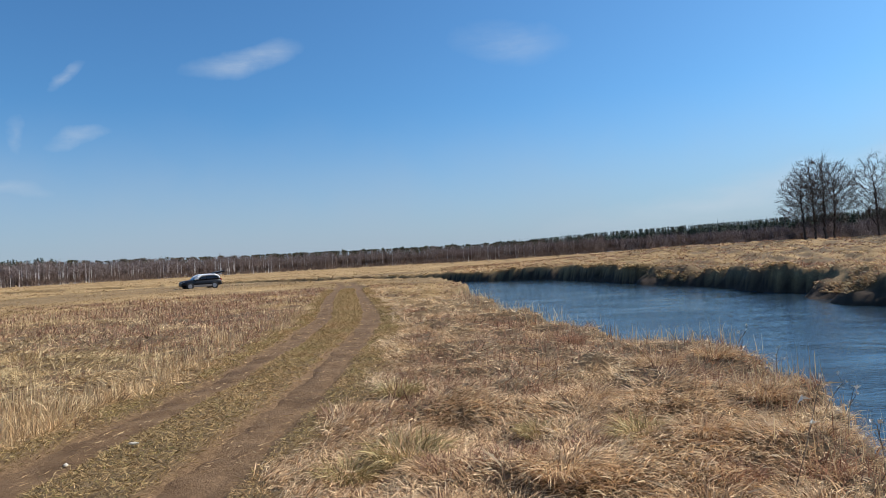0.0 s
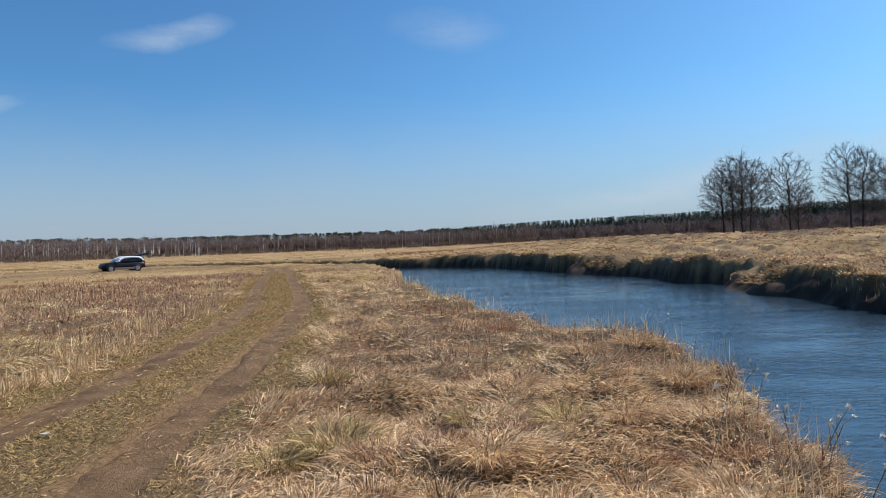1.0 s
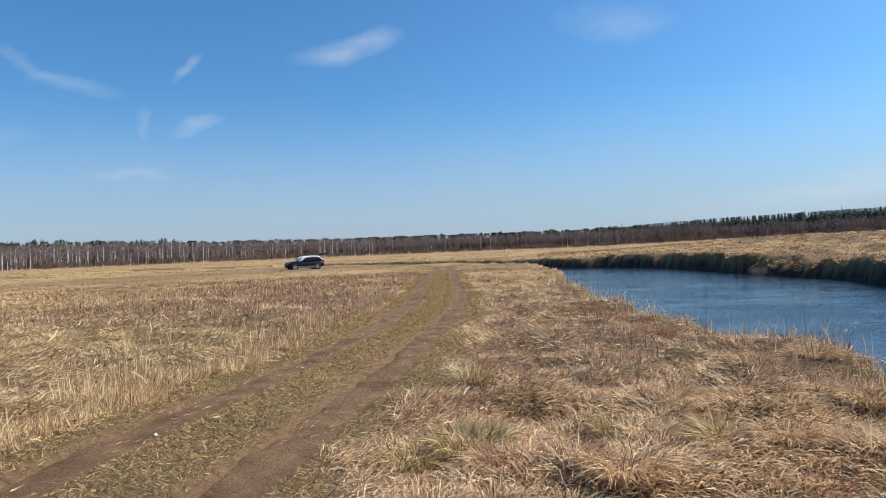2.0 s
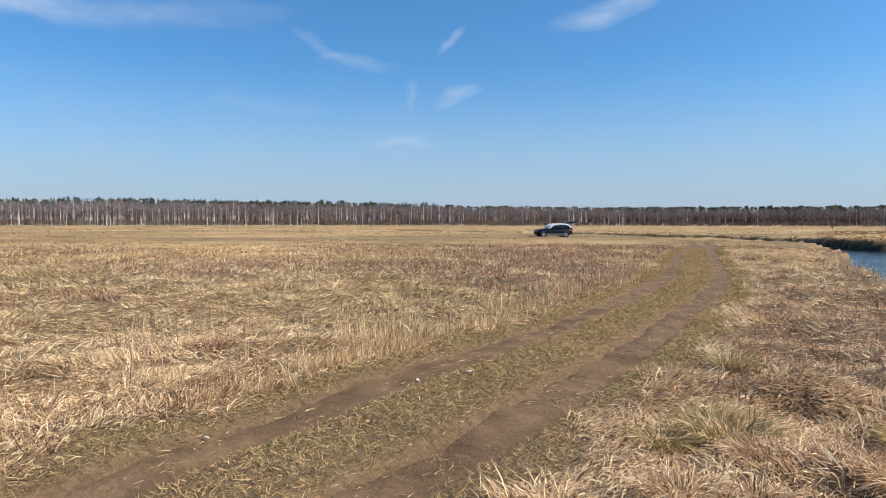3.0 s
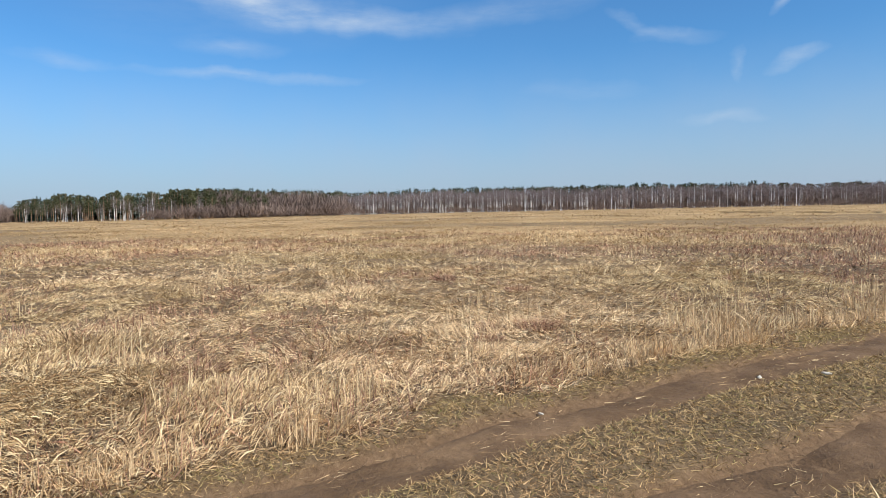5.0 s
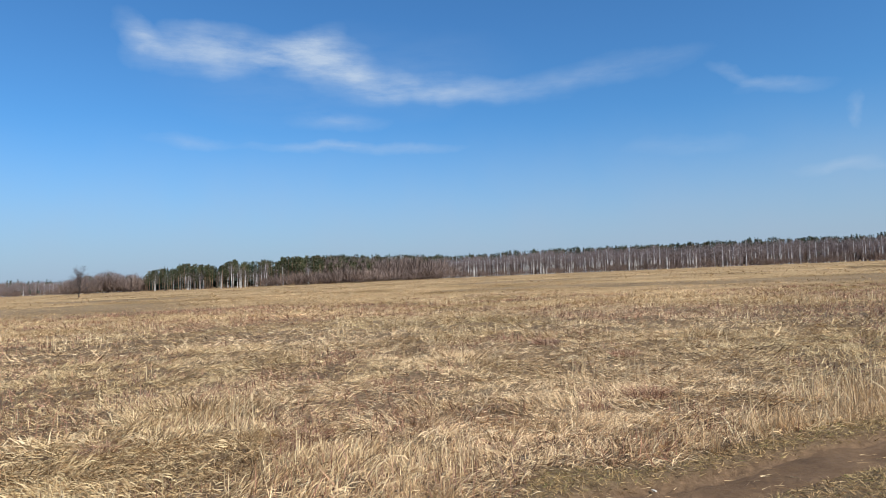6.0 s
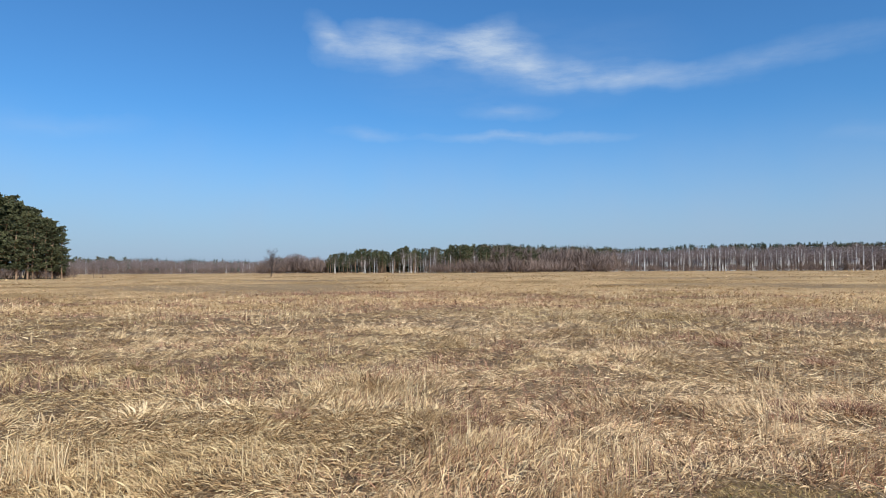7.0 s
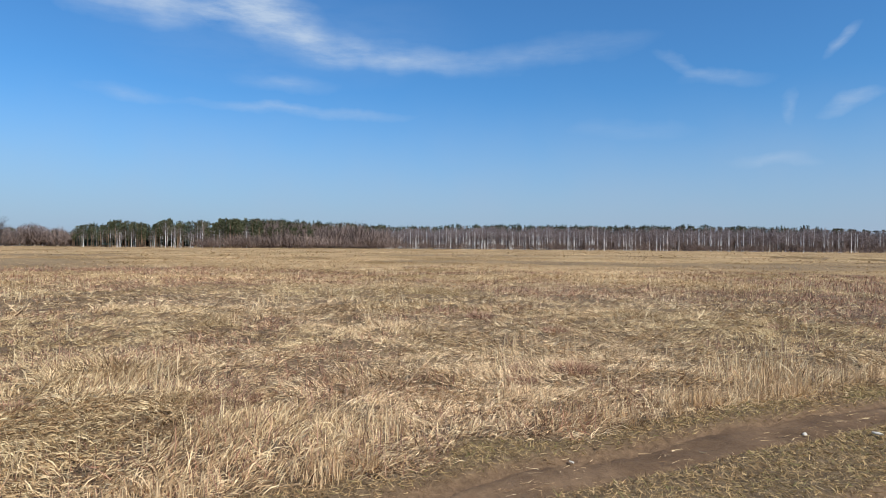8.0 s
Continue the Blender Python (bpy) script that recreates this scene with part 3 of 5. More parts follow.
def build_near_fill():
    """Grass underfoot and behind."""
    x1, y1, r1 = scatter(40000, 0.25, 2.5, 0.3, -180, 180)
    x2, y2, r2 = scatter(60000, 2.5, 16, 0.8, 120, 318)
    x, y = np.concatenate([x1, x2]), np.concatenate([y1, y2])
    n = len(x)
    z, ruts, bank, weed, turf, d, side = lay(x, y)
    keep = (d < 0.3) & (rng.random(n) > turf * 1.2) & (rng.random(n) > ruts * 1.2)
    x, y, z = x[keep], y[keep], z[keep]
    m, r = len(x), np.hypot(x, y)
    v, f = blades(x, y, z + 0.06 * rng.random(m), rng.uniform(0.06, 0.2, m), (0.009 + 0.0006 * r) * rng.uniform(0.5, 1.5, m), wind(x, y) + rng.normal(0, 1.5, m),
                  np.clip(rng.normal(0.95, 0.14, m), 0.1, 1.1), 0.16, False)
    return tagged(big_mesh("trodden_grass", v, f, [STRAW]), "trodden dry grass on the river bank", "grass", kind="stuff")


def build_far_grass():
    pieces = []
    for n, r0, r1, power, w, ln in ((210000, 28, 90, 1.0, 0.05, 0.24), (80000, 90, 380, 1.0, 0.28, 0.26)):
        x, y, r = scatter(n, r0, r1, power)
        z, ruts, bank, weed, turf, d, side = lay(x, y)
        keep = (d < -0.2) & (rng.random(n) > weed * 0.88) & (rng.random(n) > turf * 0.8) & (rng.random(n) > ruts) & (value_noise(x, y, 5, 35) + rng.random(n) * 0.6 > 0.5) & ((rng.random(n) < 0.35) | (side < 12) | (y > 150))
        x, y, z, r = (q[keep] for q in (x, y, z, r))
        m = len(x)
        pieces.append(blades(x, y, z - 0.02, ln * rng.uniform(0.4, 1.2, m) * (0.35 + 0.9 * value_noise(x, y, 4, 36)),
                             w * rng.uniform(0.6, 1.4, m), wind(x, y) + rng.normal(0, 0.8, m), np.clip(rng.normal(0.78, 0.2, m), 0, 1), 0.3, False))
    for share, mats, name, text in ((0.5, [FAR_STRAW], "hummock_grass", "pale dry grass on the hummocks beyond the river"),
                                    (0.5, [WEED], "hummock_weeds", "brown dead weeds on the hummocks beyond the river")):
        cx, cy, cr = scatter(5200, 19, 150, 0.9, -46, 6)
        lump, k = rng.uniform(0.25, 0.9, len(cx)), 13
        x = (cx[:, None] + rng.normal(0, 0.5, (len(cx), k)) * lump[:, None]).ravel()
        y = (cy[:, None] + rng.normal(0, 0.5, (len(cx), k)) * lump[:, None]).ravel()
        big, r = np.repeat(lump, k), np.hypot(x, y)
        z, ruts, bank, weed, turf, d, side = lay(x, y)
        keep = (d < -0.15) & (side > 10)
        x, y, z, big, r = (q[keep] for q in (x, y, z, big, r))
        m = len(x)
        v, f = blades(x, y, z - 0.03, rng.uniform(0.12, 0.34, m) * (0.5 + big), (0.02 + 0.0011 * r) * rng.uniform(0.6, 1.5, m), rng.uniform(0, 6.3, m),
                      np.clip(rng.normal(0.86, 0.2, m), 0, 1.05), 0.4, False)
        tagged(big_mesh(name, v, f, mats), text, "grass", kind="stuff")
    v, f = join(pieces)
    return tagged(big_mesh("distant_grass", v, f, [FAR_STRAW]), "pale dry meadow grass reaching towards the woods", "grass", kind="stuff")


def build_weeds():
    n = 300000
    x, y, r = scatter(n, 2.4, 46, 0.95)
    z, ruts, bank, weed, turf, d, side = lay(x, y)
    keep = (d < np.where(r < 14, 0.15, -0.2)) & (rng.random(n) < weed * 1.2) & (turf < 0.4)
    x, y, z, r = (q[keep] for q in (x, y, z, r))
    m = len(x)
    v, f = blades(x, y, z, rng.uniform(0.07, 0.26, m) * (0.6 + 0.7 * value_noise(x, y, 0.5, 47)), (0.0035 + 0.00075 * r) * rng.uniform(0.6, 1.5, m), rng.uniform(0, 6.3, m),
                  np.clip(rng.normal(0.55, 0.3, m), 0, 1.05), 0.3, False)
    return tagged(big_mesh("dead_weeds", v, f, [WEED]), "reddish brown dead weeds and stalks among the straw", "weeds", kind="stuff")


def build_turf():
    n = 480000
    y = -5.0 + 47 * rng.random(n) ** 1.6
    mid = (rut_x(LEFT_RUT, y) + rut_x(RIGHT_RUT, y)) / 2
    x = mid + rng.uniform(-2.1, 1.7, n)
    z, ruts, bank, weed, turf, d, side = lay(x, y)
    keep = (rng.random(n) < turf * 1.3) & (rng.random(n) > ruts * 1.3 - 0.3 * (value_noise(x, y, 0.5, 46) > 0.74))
    x, y, z = (q[keep] for q in (x, y, z))
    m, r = len(x), np.hypot(x, y)
    v, f = blades(x, y, z, rng.uniform(0.025, 0.075, m) * (1 + 0.02 * r), (0.003 + 0.0006 * r) * rng.uniform(0.6, 1.4, m), rng.uniform(0, 6.3, m),
                  np.clip(rng.normal(0.9, 0.2, m), 0, 1.1), 0.3, False)
    return tagged(big_mesh("verge_turf", v, f, [GREEN]), "short greenish turf between and beside the wheel ruts", "grass", kind="stuff")


def build_stalks():
    """Upright pale stalks: the fringe beside the track, tufts in the meadow, the edge of the bank."""
    n = 80000
    x, y, r = scatter(n, 2.6, 40, 1.0)
    n2 = 8000
    y2 = -3 + 36 * rng.random(n2) ** 1.8
    x2 = (rut_x(LEFT_RUT, y2) + rut_x(RIGHT_RUT, y2)) / 2 - rng.uniform(1.4, 3.2, n2)
    x, y = np.concatenate([x, x2]), np.concatenate([y, y2])
    r, n = np.hypot(x, y), n + n2
    z, ruts, bank, weed, turf, d, side = lay(x, y)
    fringe = step(20, 9, y) * step(-3.2, -2.1, side) * step(-1.35, -1.7, side) * step(0.45, 0.75, value_noise(x, y, 0.55, 41)) * step(0.3, 0.6, value_noise(x, y, 2.2, 43))
    tufts = step(0.64, 0.78, value_noise(x, y, 1.4, 42)) * (side < -2.4) * 0.5
    edge = step(-1.0, -0.3, d) * step(0.5, 0.2, d) * 0.8 * (r < 30)
    keep = (rng.random(n) < np.maximum(np.maximum(fringe, tufts), edge)) & (turf < 0.6)
    x, y, z, r = (q[keep] for q in (x, y, z, r))
    m = len(x)
    v, f = blades(x, y, z, rng.uniform(0.14, 0.42, m), (0.0026 + 0.0005 * r) * rng.uniform(0.6, 1.3, m), rng.uniform(0, 6.3, m),
                  np.abs(rng.normal(0.0, 0.3, m)), 0.5, True)
    return tagged(big_mesh("grass_stalks", v, f, [PALE_STRAW]), "upright pale dead grass stalks beside the track and bank", "grass", kind="stuff")


def build_bank_fringe():
    """Grass that hangs over the top of the cut banks."""
    n = 400000
    k = rng.integers(0, len(FAR_BANK) - 1, n)
    u = rng.random(n)[:, None]
    p = FAR_BANK[k] * (1 - u) + FAR_BANK[k + 1] * u + rng.normal(0, 0.8, (n, 2))
    x, y = p[:, 0], p[:, 1]
    r, az = np.hypot(x, y), np.degrees(np.arctan2(-x, y))
    near = (az > -46) & (az < 40) & (r < 125) & (r > 12)
    x, y, r = x[near], y[near], r[near]
    z, ruts, bank, weed, turf, d, side = lay(x, y)
    clump = value_noise(x, y, 0.9, 44)
    keep = (d > -0.7) & (d < 0.02) & (clump > 0.45)
    x, y, z, r = (q[keep][:5000] for q in (x, y, z, r))
    m = len(x)
    eps = 0.3
    gx = river_depth(x + eps, y) - river_depth(x - eps, y)
    gy = river_depth(x, y + eps) - river_depth(x, y - eps)
    v, f = blades(x, y, z + 0.03, rng.uniform(0.1, 0.32, m), (0.010 + 0.0008 * r) * rng.uniform(0.6, 1.4, m), np.arctan2(gy, gx) + rng.normal(0, 0.7, m),
                  np.clip(rng.normal(1.0, 0.2, m), 0.3, 1.2), 0.6, True)
    return tagged(big_mesh("bank_grass", v, f, [MEADOW_STRAW]), "brown dead grass hanging over the cut river bank", "grass", kind="stuff")


def build_litter():
    """Single straws trodden into the ruts."""
    n = 4200
    y = -3 + 30 * rng.random(n) ** 1.6
    which = rng.random(n) < 0.5
    x = np.where(which, rut_x(LEFT_RUT, y), rut_x(RIGHT_RUT, y)) + rng.normal(0, 0.2, n)
    z = lay(x, y)[0] + 0.035
    along = np.pi / 2 + rng.normal(0.05, 0.55, n) + np.pi * (rng.random(n) < 0.5)
    keep = value_noise(x, y, 0.5, 45) > 0.45
    x, y, z, along = x[keep], y[keep], z[keep], along[keep]
    m = len(x)
    v, f = blades(x, y, z, rng.uniform(0.03, 0.13, m), 0.0026 + 0.0005 * y.clip(0), along, np.full(m, 1.07), 0.02, False)
    return tagged(big_mesh("loose_straw", v, f, [MEADOW_STRAW]), "loose pale straws trodden into the ruts", "straw", kind="stuff")


build_bank_fringe()
build_litter()
build_straw()
build_fringe()
build_near_fill()
build_far_grass()
build_weeds()
build_turf()
build_stalks()


# ---------------------------------------------------------------- trees
def tube(verts, faces, a, b, ra, rb, sides=4):
    a, b = Vector(a), Vector(b)
    d = (b - a).normalized()
    u = d.orthogonal().normalized()
    w = d.cross(u)
    k = len(verts)
    for p, r in ((a, ra), (b, rb)):
        for i in range(sides):
            t = 2 * math.pi * i / sides
            verts.append(tuple(p + u * math.cos(t) * r + w * math.sin(t) * r))
    for i in range(sides):
        j = (i + 1) % sides
        faces.append((k + i, k + j, k + sides + j, k + sides + i))


def branch(rnd, wood, twigs, at, way, length, radius, level, deepest, spread):
    """A limb of bent pieces that splits into thinner ones; the thinnest go to the crown."""
    verts, faces = wood if level < 2 else twigs
    n = 5 if level == 0 else 3 if level < 3 else 2
    p, d = Vector(at), Vector(way).normalized()
    for i in range(n):
        r0, r1 = radius * (1 - 0.75 * i / n), radius * (1 - 0.75 * (i + 1) / n)
        d = (d + Vector((rnd.gauss(0, 1), rnd.gauss(0, 1), rnd.gauss(0.25, 0.6))) * (0.05 if level == 0 else 0.16)).normalized()
        q = p + d * length / n
        tube(verts, faces, p, q, r0, r1, 6 if level == 0 else 3)
        if level < deepest and (level > 0 or i >= 1):
            for _ in range(4 if level == 1 else 3 if level else 4):
                side = Vector((rnd.gauss(0, 1), rnd.gauss(0, 1), rnd.gauss(0, 0.5)))
                side = (side - d * side.dot(d)).normalized()
                out = (d * rnd.uniform(0.45, 0.95) + side * rnd.uniform(0.65, 1.15) * spread).normalized()
                branch(rnd, wood, twigs, p + (q - p) * rnd.random(), out, length * rnd.uniform(0.34, 0.52) * (1.25 - 0.5 * i / n),
                       max(r1 * 0.5, 0.012), level + 1, deepest, spread)
        p = q


def bare_tree(name, seed, height, spread, label, lean=(0, 0), bark=None, depth=3):
    rnd = random.Random(seed)
    wood, twigs = ([], []), ([], [])
    branch(rnd, wood, twigs, (0, 0, -0.2), (lean[0], lean[1], 1), height * 0.72, height * 0.017, 0, depth, spread)
    root = tagged(new(name), label, "tree")
    mesh_object("trunk", *wood, [bark or ALDER_BARK], root)
    mesh_object("crown", *twigs, [bark or ALDER_TWIG], root, "bare fine twigs")
    return root


def spot(az, r, dz=0.0):
    x, y = -r * math.sin(radians(az)), r * math.cos(radians(az))
    return x, y, float(lay(np.array([x]), np.array([y]))[0][0]) + dz


def crown_tree(name, seed, height, half, label, lean=(0.0, 0.0)):
    """A broad-crowned bare tree: limbs grow from the stem towards points spread through a rounded crown."""
    r = np.random.default_rng(seed)
    u = r.uniform(0.12, 1.0, 3000)
    limit = np.sqrt(np.clip(1 - ((u - 0.57) / 0.43) ** 2, 0, 1))
    chosen = r.random(3000) < limit ** 2
    u, limit = u[chosen], limit[chosen]
    wide = half * 1.08 * limit * np.sqrt(r.random(len(u)))
    a = r.uniform(0, 6.283, len(u))
    aim = np.stack([wide * np.cos(a) + lean[0] * u * height, wide * np.sin(a) + lean[1] * u * height, u * height], 1)[:760]
    pos = [np.array([lean[0] * h + r.normal(0, 0.05), lean[1] * h + r.normal(0, 0.05), h]) for h in np.arange(-0.2, height * 0.66, 0.4)]
    up = list(range(-1, len(pos) - 1))
    best, dist, fresh = np.zeros(len(aim), int), np.full(len(aim), 1e9), list(range(2, len(pos)))
    for _ in range(60):
        for i in fresh:
            d = np.linalg.norm(aim - pos[i], axis=1) + 0.5 * np.clip(pos[i][2] + 0.3 - aim[:, 2], 0, 9)
            nearer = d < dist
            best[nearer], dist[nearer] = i, d[nearer]
        live = dist > 0.55
        if not live.any():
            break
        fresh = []
        for i in np.unique(best[live]):
            ways = aim[live & (best == i)] - pos[i]
            way = (ways / np.linalg.norm(ways, axis=1)[:, None]).mean(0) + np.array([0, 0, 0.25]) + r.normal(0, 0.12, 3)
            pos.append(pos[i] + way / np.linalg.norm(way) * 0.36)
            up.append(i)
            fresh.append(len(pos) - 1)
    area = np.zeros(len(pos))
    tips = np.ones(len(pos), bool)
    tips[[i for i in up if i >= 0]] = False
    area[tips] = 0.016 ** 2.4
    for i in range(len(pos) - 1, 0, -1):
        area[up[i]] += area[i]
    thick = area ** (1 / 2.4)
    wood, twigs = ([], []), ([], [])
    for i in range(1, len(pos)):
        j = up[i]
        tube(*(wood if thick[i] > 0.045 else twigs), pos[j], pos[i], min(thick[j], thick[i] * 1.25), thick[i], 5 if thick[i] > 0.09 else 3)
        if thick[i] < 0.03:
            for _ in range(5):
                way = (pos[i] - pos[j]) * 1.5 + r.normal(0, 0.3, 3) + np.array([0, 0, 0.08])
                side = np.cross(way, r.normal(0, 1, 3))
                side *= 0.013 / np.linalg.norm(side)
                k = len(twigs[0])
                twigs[0].extend((tuple(pos[i] - side), tuple(pos[i] + side), tuple(pos[i] + way)))
                twigs[1].append((k, k + 1, k + 2))
    root = tagged(new(name), label, "tree")
    mesh_object("trunk", *wood, [ALDER_BARK], root)
    mesh_object("crown", *twigs, [ALDER_TWIG], root, "bare fine twigs")
    return root


def build_alders():
    text = "bare dark alder tree standing on the far river meadow"
    for k, (az, r, h, half, lean) in enumerate((
            (-23.1, 114, 11.4, 3.4, (-0.05, 0)), (-23.8, 116, 14.0, 3.9, (-0.02, 0)), (-24.4, 115, 14.2, 3.9, (0.02, 0)), (-25.0, 117, 12.4, 3.6, (0.06, 0.02)),
            (-27.8, 118, 13.6, 3.6, (-0.03, 0)), (-28.3, 118, 8.6, 2.2, (0.04, 0)),
            (-31.8, 118, 14.2, 3.6, (-0.06, 0)), (-32.5, 119, 13.6, 3.4, (0.03, 0)), (-34.0, 120, 11.6, 3.2, (0, 0)), (-35.2, 121, 12.2, 3.2, (0, 0)))):
        tree = crown_tree("alder_tree", 40 + k, h * 0.93, half, text, lean)
        tagged(tree, group="alders on the river meadow")
        x, y, z = spot(az, r)
        tree.matrix_world = pose(x, y, z)
    for k, (az, r, h) in enumerate(((-22.0, 112, 2.6), (-26.2, 114, 2.4), (-4.2, 150, 2.6), (-8.2, 120, 1.6), (5.0, 190, 2.4))):
        bush = bare_tree("willow_bush", 80 + k, h, 1.6, "small bare dark bush on the far river meadow", (0.2, 0.1), depth=2)
        tagged(bush, category="bush")
        x, y, z = spot(az, r)
        bush.matrix_world = pose(x, y, z, 0, 0, 70 * k)


build_alders()


def slivers(rnd, n, centre, size, spread, up):
    """Thin triangles that stand for twigs or needle sprays inside an egg-shaped crown."""
    v, f = [], []
    for _ in range(n):
        d = Vector((rnd.gauss(0, 1), rnd.gauss(0, 1), rnd.gauss(0, 1))).normalized() * rnd.random() ** 0.4
        p = Vector(centre) + Vector((d.x * spread[0], d.y * spread[0], d.z * spread[1]))
        way = Vector((d.x, d.y, 0)) * (1 - up) + Vector((rnd.gauss(0, 0.35), rnd.gauss(0, 0.35), up + rnd.gauss(0, 0.25)))
        way = way.normalized() * size[0] * rnd.uniform(0.6, 1.3)
        side = way.cross(Vector((rnd.gauss(0, 1), rnd.gauss(0, 1), rnd.gauss(0, 1)))).normalized() * size[1] * rnd.uniform(0.6, 1.3)
        k = len(v)
        v += [tuple(p - side / 2), tuple(p + side / 2), tuple(p + way)]
        f.append((k, k + 1, k + 2))
    return v, f


def far_tree(kind, seed):
    """A tree 1 m high and about as wide as it is, as arrays: vertices, triangles, material slots (0 trunk, 1 crown)."""
    rnd = random.Random(seed)
    v, f = [], []
    if kind != "scrub":
        q = []
        bend = (rnd.uniform(-0.03, 0.03), rnd.uniform(-0.03, 0.03))
        thick = {"birch": 0.012, "pine": 0.012, "spruce": 0.010}[kind] * rnd.uniform(0.7, 1.3)
        tube(v, q, (0, 0, -0.02), (bend[0], bend[1], 0.5), thick, thick * 0.75)
        tube(v, q, (bend[0], bend[1], 0.5), (bend[0] * 0.5, bend[1], 0.97 if kind != "birch" else 0.82), thick * 0.75, thick * 0.2)
        f = [t for a, b, c, d in q for t in ((a, b, c), (a, c, d))]
    slots = [0] * len(f)
    if kind == "birch":
        cv, cf = slivers(rnd, 120, (0, 0, 0.62), (0.09, 0.014), (0.19, 0.34), 0.35)
    elif kind == "scrub":
        cv, cf = slivers(rnd, 70, (0, 0, 0.4), (0.5, 0.045), (0.5, 0.4), 0.7)
    elif kind == "pine":
        cv, cf = [], []
        for h, wide in ((0.9, 0.07), (0.8, 0.11), (0.68, 0.13), (0.56, 0.12)):
            t, off = rnd.uniform(0, 6.283), rnd.uniform(0.02, 0.07)
            a, b = slivers(rnd, 26, (math.cos(t) * off, math.sin(t) * off, h), (0.07, 0.05), (wide, 0.06), 0.3)
            cf += [tuple(i + len(cv) for i in q) for q in b]
            cv += a
    else:
        cv, cf = [], []
        for _ in range(80):
            h = rnd.uniform(0.15, 1.0)
            w = (0.26 * (1.03 - h) + 0.012) * rnd.uniform(0.6, 1.1)
            t = rnd.uniform(0, 6.283)
            k = len(cv)
            p, out = Vector((0, 0, h)), Vector((math.cos(t), math.sin(t), 0))
            e = p + out * w - Vector((0, 0, w * 0.45))
            s = Vector((-out.y, out.x, 0)) * (0.014 + w * 0.42)
            cv += [tuple(p + Vector((0, 0, 0.02))), tuple(e - s), tuple(e + s)]
            cf.append((k, k + 1, k + 2))
    k = len(v)
    return np.array(v + cv), np.array(f + [tuple(i + k for i in t) for t in cf]), np.array(slots + [1] * len(cf))


TOPS = np.array([(-50, 2.3), (-34, 2.16), (-30, 2.2), (-26, 2.04), (-20, 1.9), (-10, 1.74), (-2, 1.49), (4, 1.42), (14, 1.45), (22, 1.5), (29, 1.62), (34, 1.68),
                 (38, 1.76), (47, 1.9), (54, 1.92), (58, 1.9), (61, 1.98), (70, 1.72), (75, 1.98), (82, 2.2), (89, 1.85), (94, 1.7), (95.3, 1.2),
                 (95.6, 0.85), (96, 1.3), (98, 1.5), (100.5, 1.2), (101.2, 0.95), (110, 1.1), (115, 1.1)])


def wood(name, kind, mats, label, stands):
    """A far wood: stands of (azimuths, distances, number, low and high share of the skyline's height)."""
    protos = [far_tree(kind, 300 + k) for k in range(7)]
    vs, fs, ss, at = [], [], [], 0
    for a0, a1, r0, r1, n, lo, hi in stands:
        az, r = rng.uniform(a0, a1, n), rng.uniform(r0, r1, n)
        x, y = -r * np.sin(np.radians(az)), r * np.cos(np.radians(az))
        z = lay(x, y)[0]
        h = (1.52 + r * np.tan(np.radians(np.interp(az, TOPS[:, 0], TOPS[:, 1]))) - z) * (lo + (hi - lo) * np.clip(0.75 * value_noise(az, r * 0.02, 0.55, 51) + 0.45 * rng.random(n) - 0.1, 0, 1))
        for i in range(n):
            v, f, s = protos[rng.integers(7)]
            c, q = math.cos(az[i] * 9), math.sin(az[i] * 9)
            w = h[i] if kind != "scrub" else max(h[i], 2.0)
            vs.append(np.stack([(v[:, 0] * c - v[:, 1] * q) * w + x[i], (v[:, 0] * q + v[:, 1] * c) * w + y[i], v[:, 2] * h[i] + z[i]], 1))
            fs.append(f + at)
            ss.append(s)
            at += len(v)
    ob = big_mesh(name, np.vstack(vs), np.vstack(fs), mats, np.concatenate(ss))
    return tagged(ob, label, "wood", kind="stuff")


wood("birch_wood", "birch", [BIRCH_BARK, TWIG], "far wood of bare birches with white trunks and brown twigs", [
    (20, 50, 345, 375, 130, 0.75, 1.0), (50, 71.5, 340, 370, 230, 0.75, 1.0), (-6, 20, 390, 420, 120, 0.75, 1.0), (58, 72, 338, 346, 90, 0.7, 0.95), (94, 115.5, 395, 420, 240, 0.8, 1.0), (82, 95, 300, 320, 60, 0.6, 0.9)])
wood("brown_wood", "birch", [TWIG, TWIG], "far wood of bare brown trees", [
    (20, 82, 350, 376, 520, 0.82, 1.0), (-8, 82, 376, 400, 800, 0.84, 0.97), (95.7, 100.9, 330, 360, 170, 0.7, 1.04), (101, 115.5, 370, 395, 380, 0.6, 1.06)])
# Eastern stands, in the same twig colour as the brown wood.
wood("east_wood", "birch", [TWIG, TWIG], "far wood of bare brown trees below the spruces", [(-46, -8, 385, 420, 520, 0.5, 0.78)])
wood("east_scrub", "scrub", [TWIG, TWIG], "bare brown scrub at the foot of the spruce wood", [(-46, -8, 400, 412, 300, 0.45, 0.72), (-46, -8, 330, 350, 160, 0.12, 0.3)])
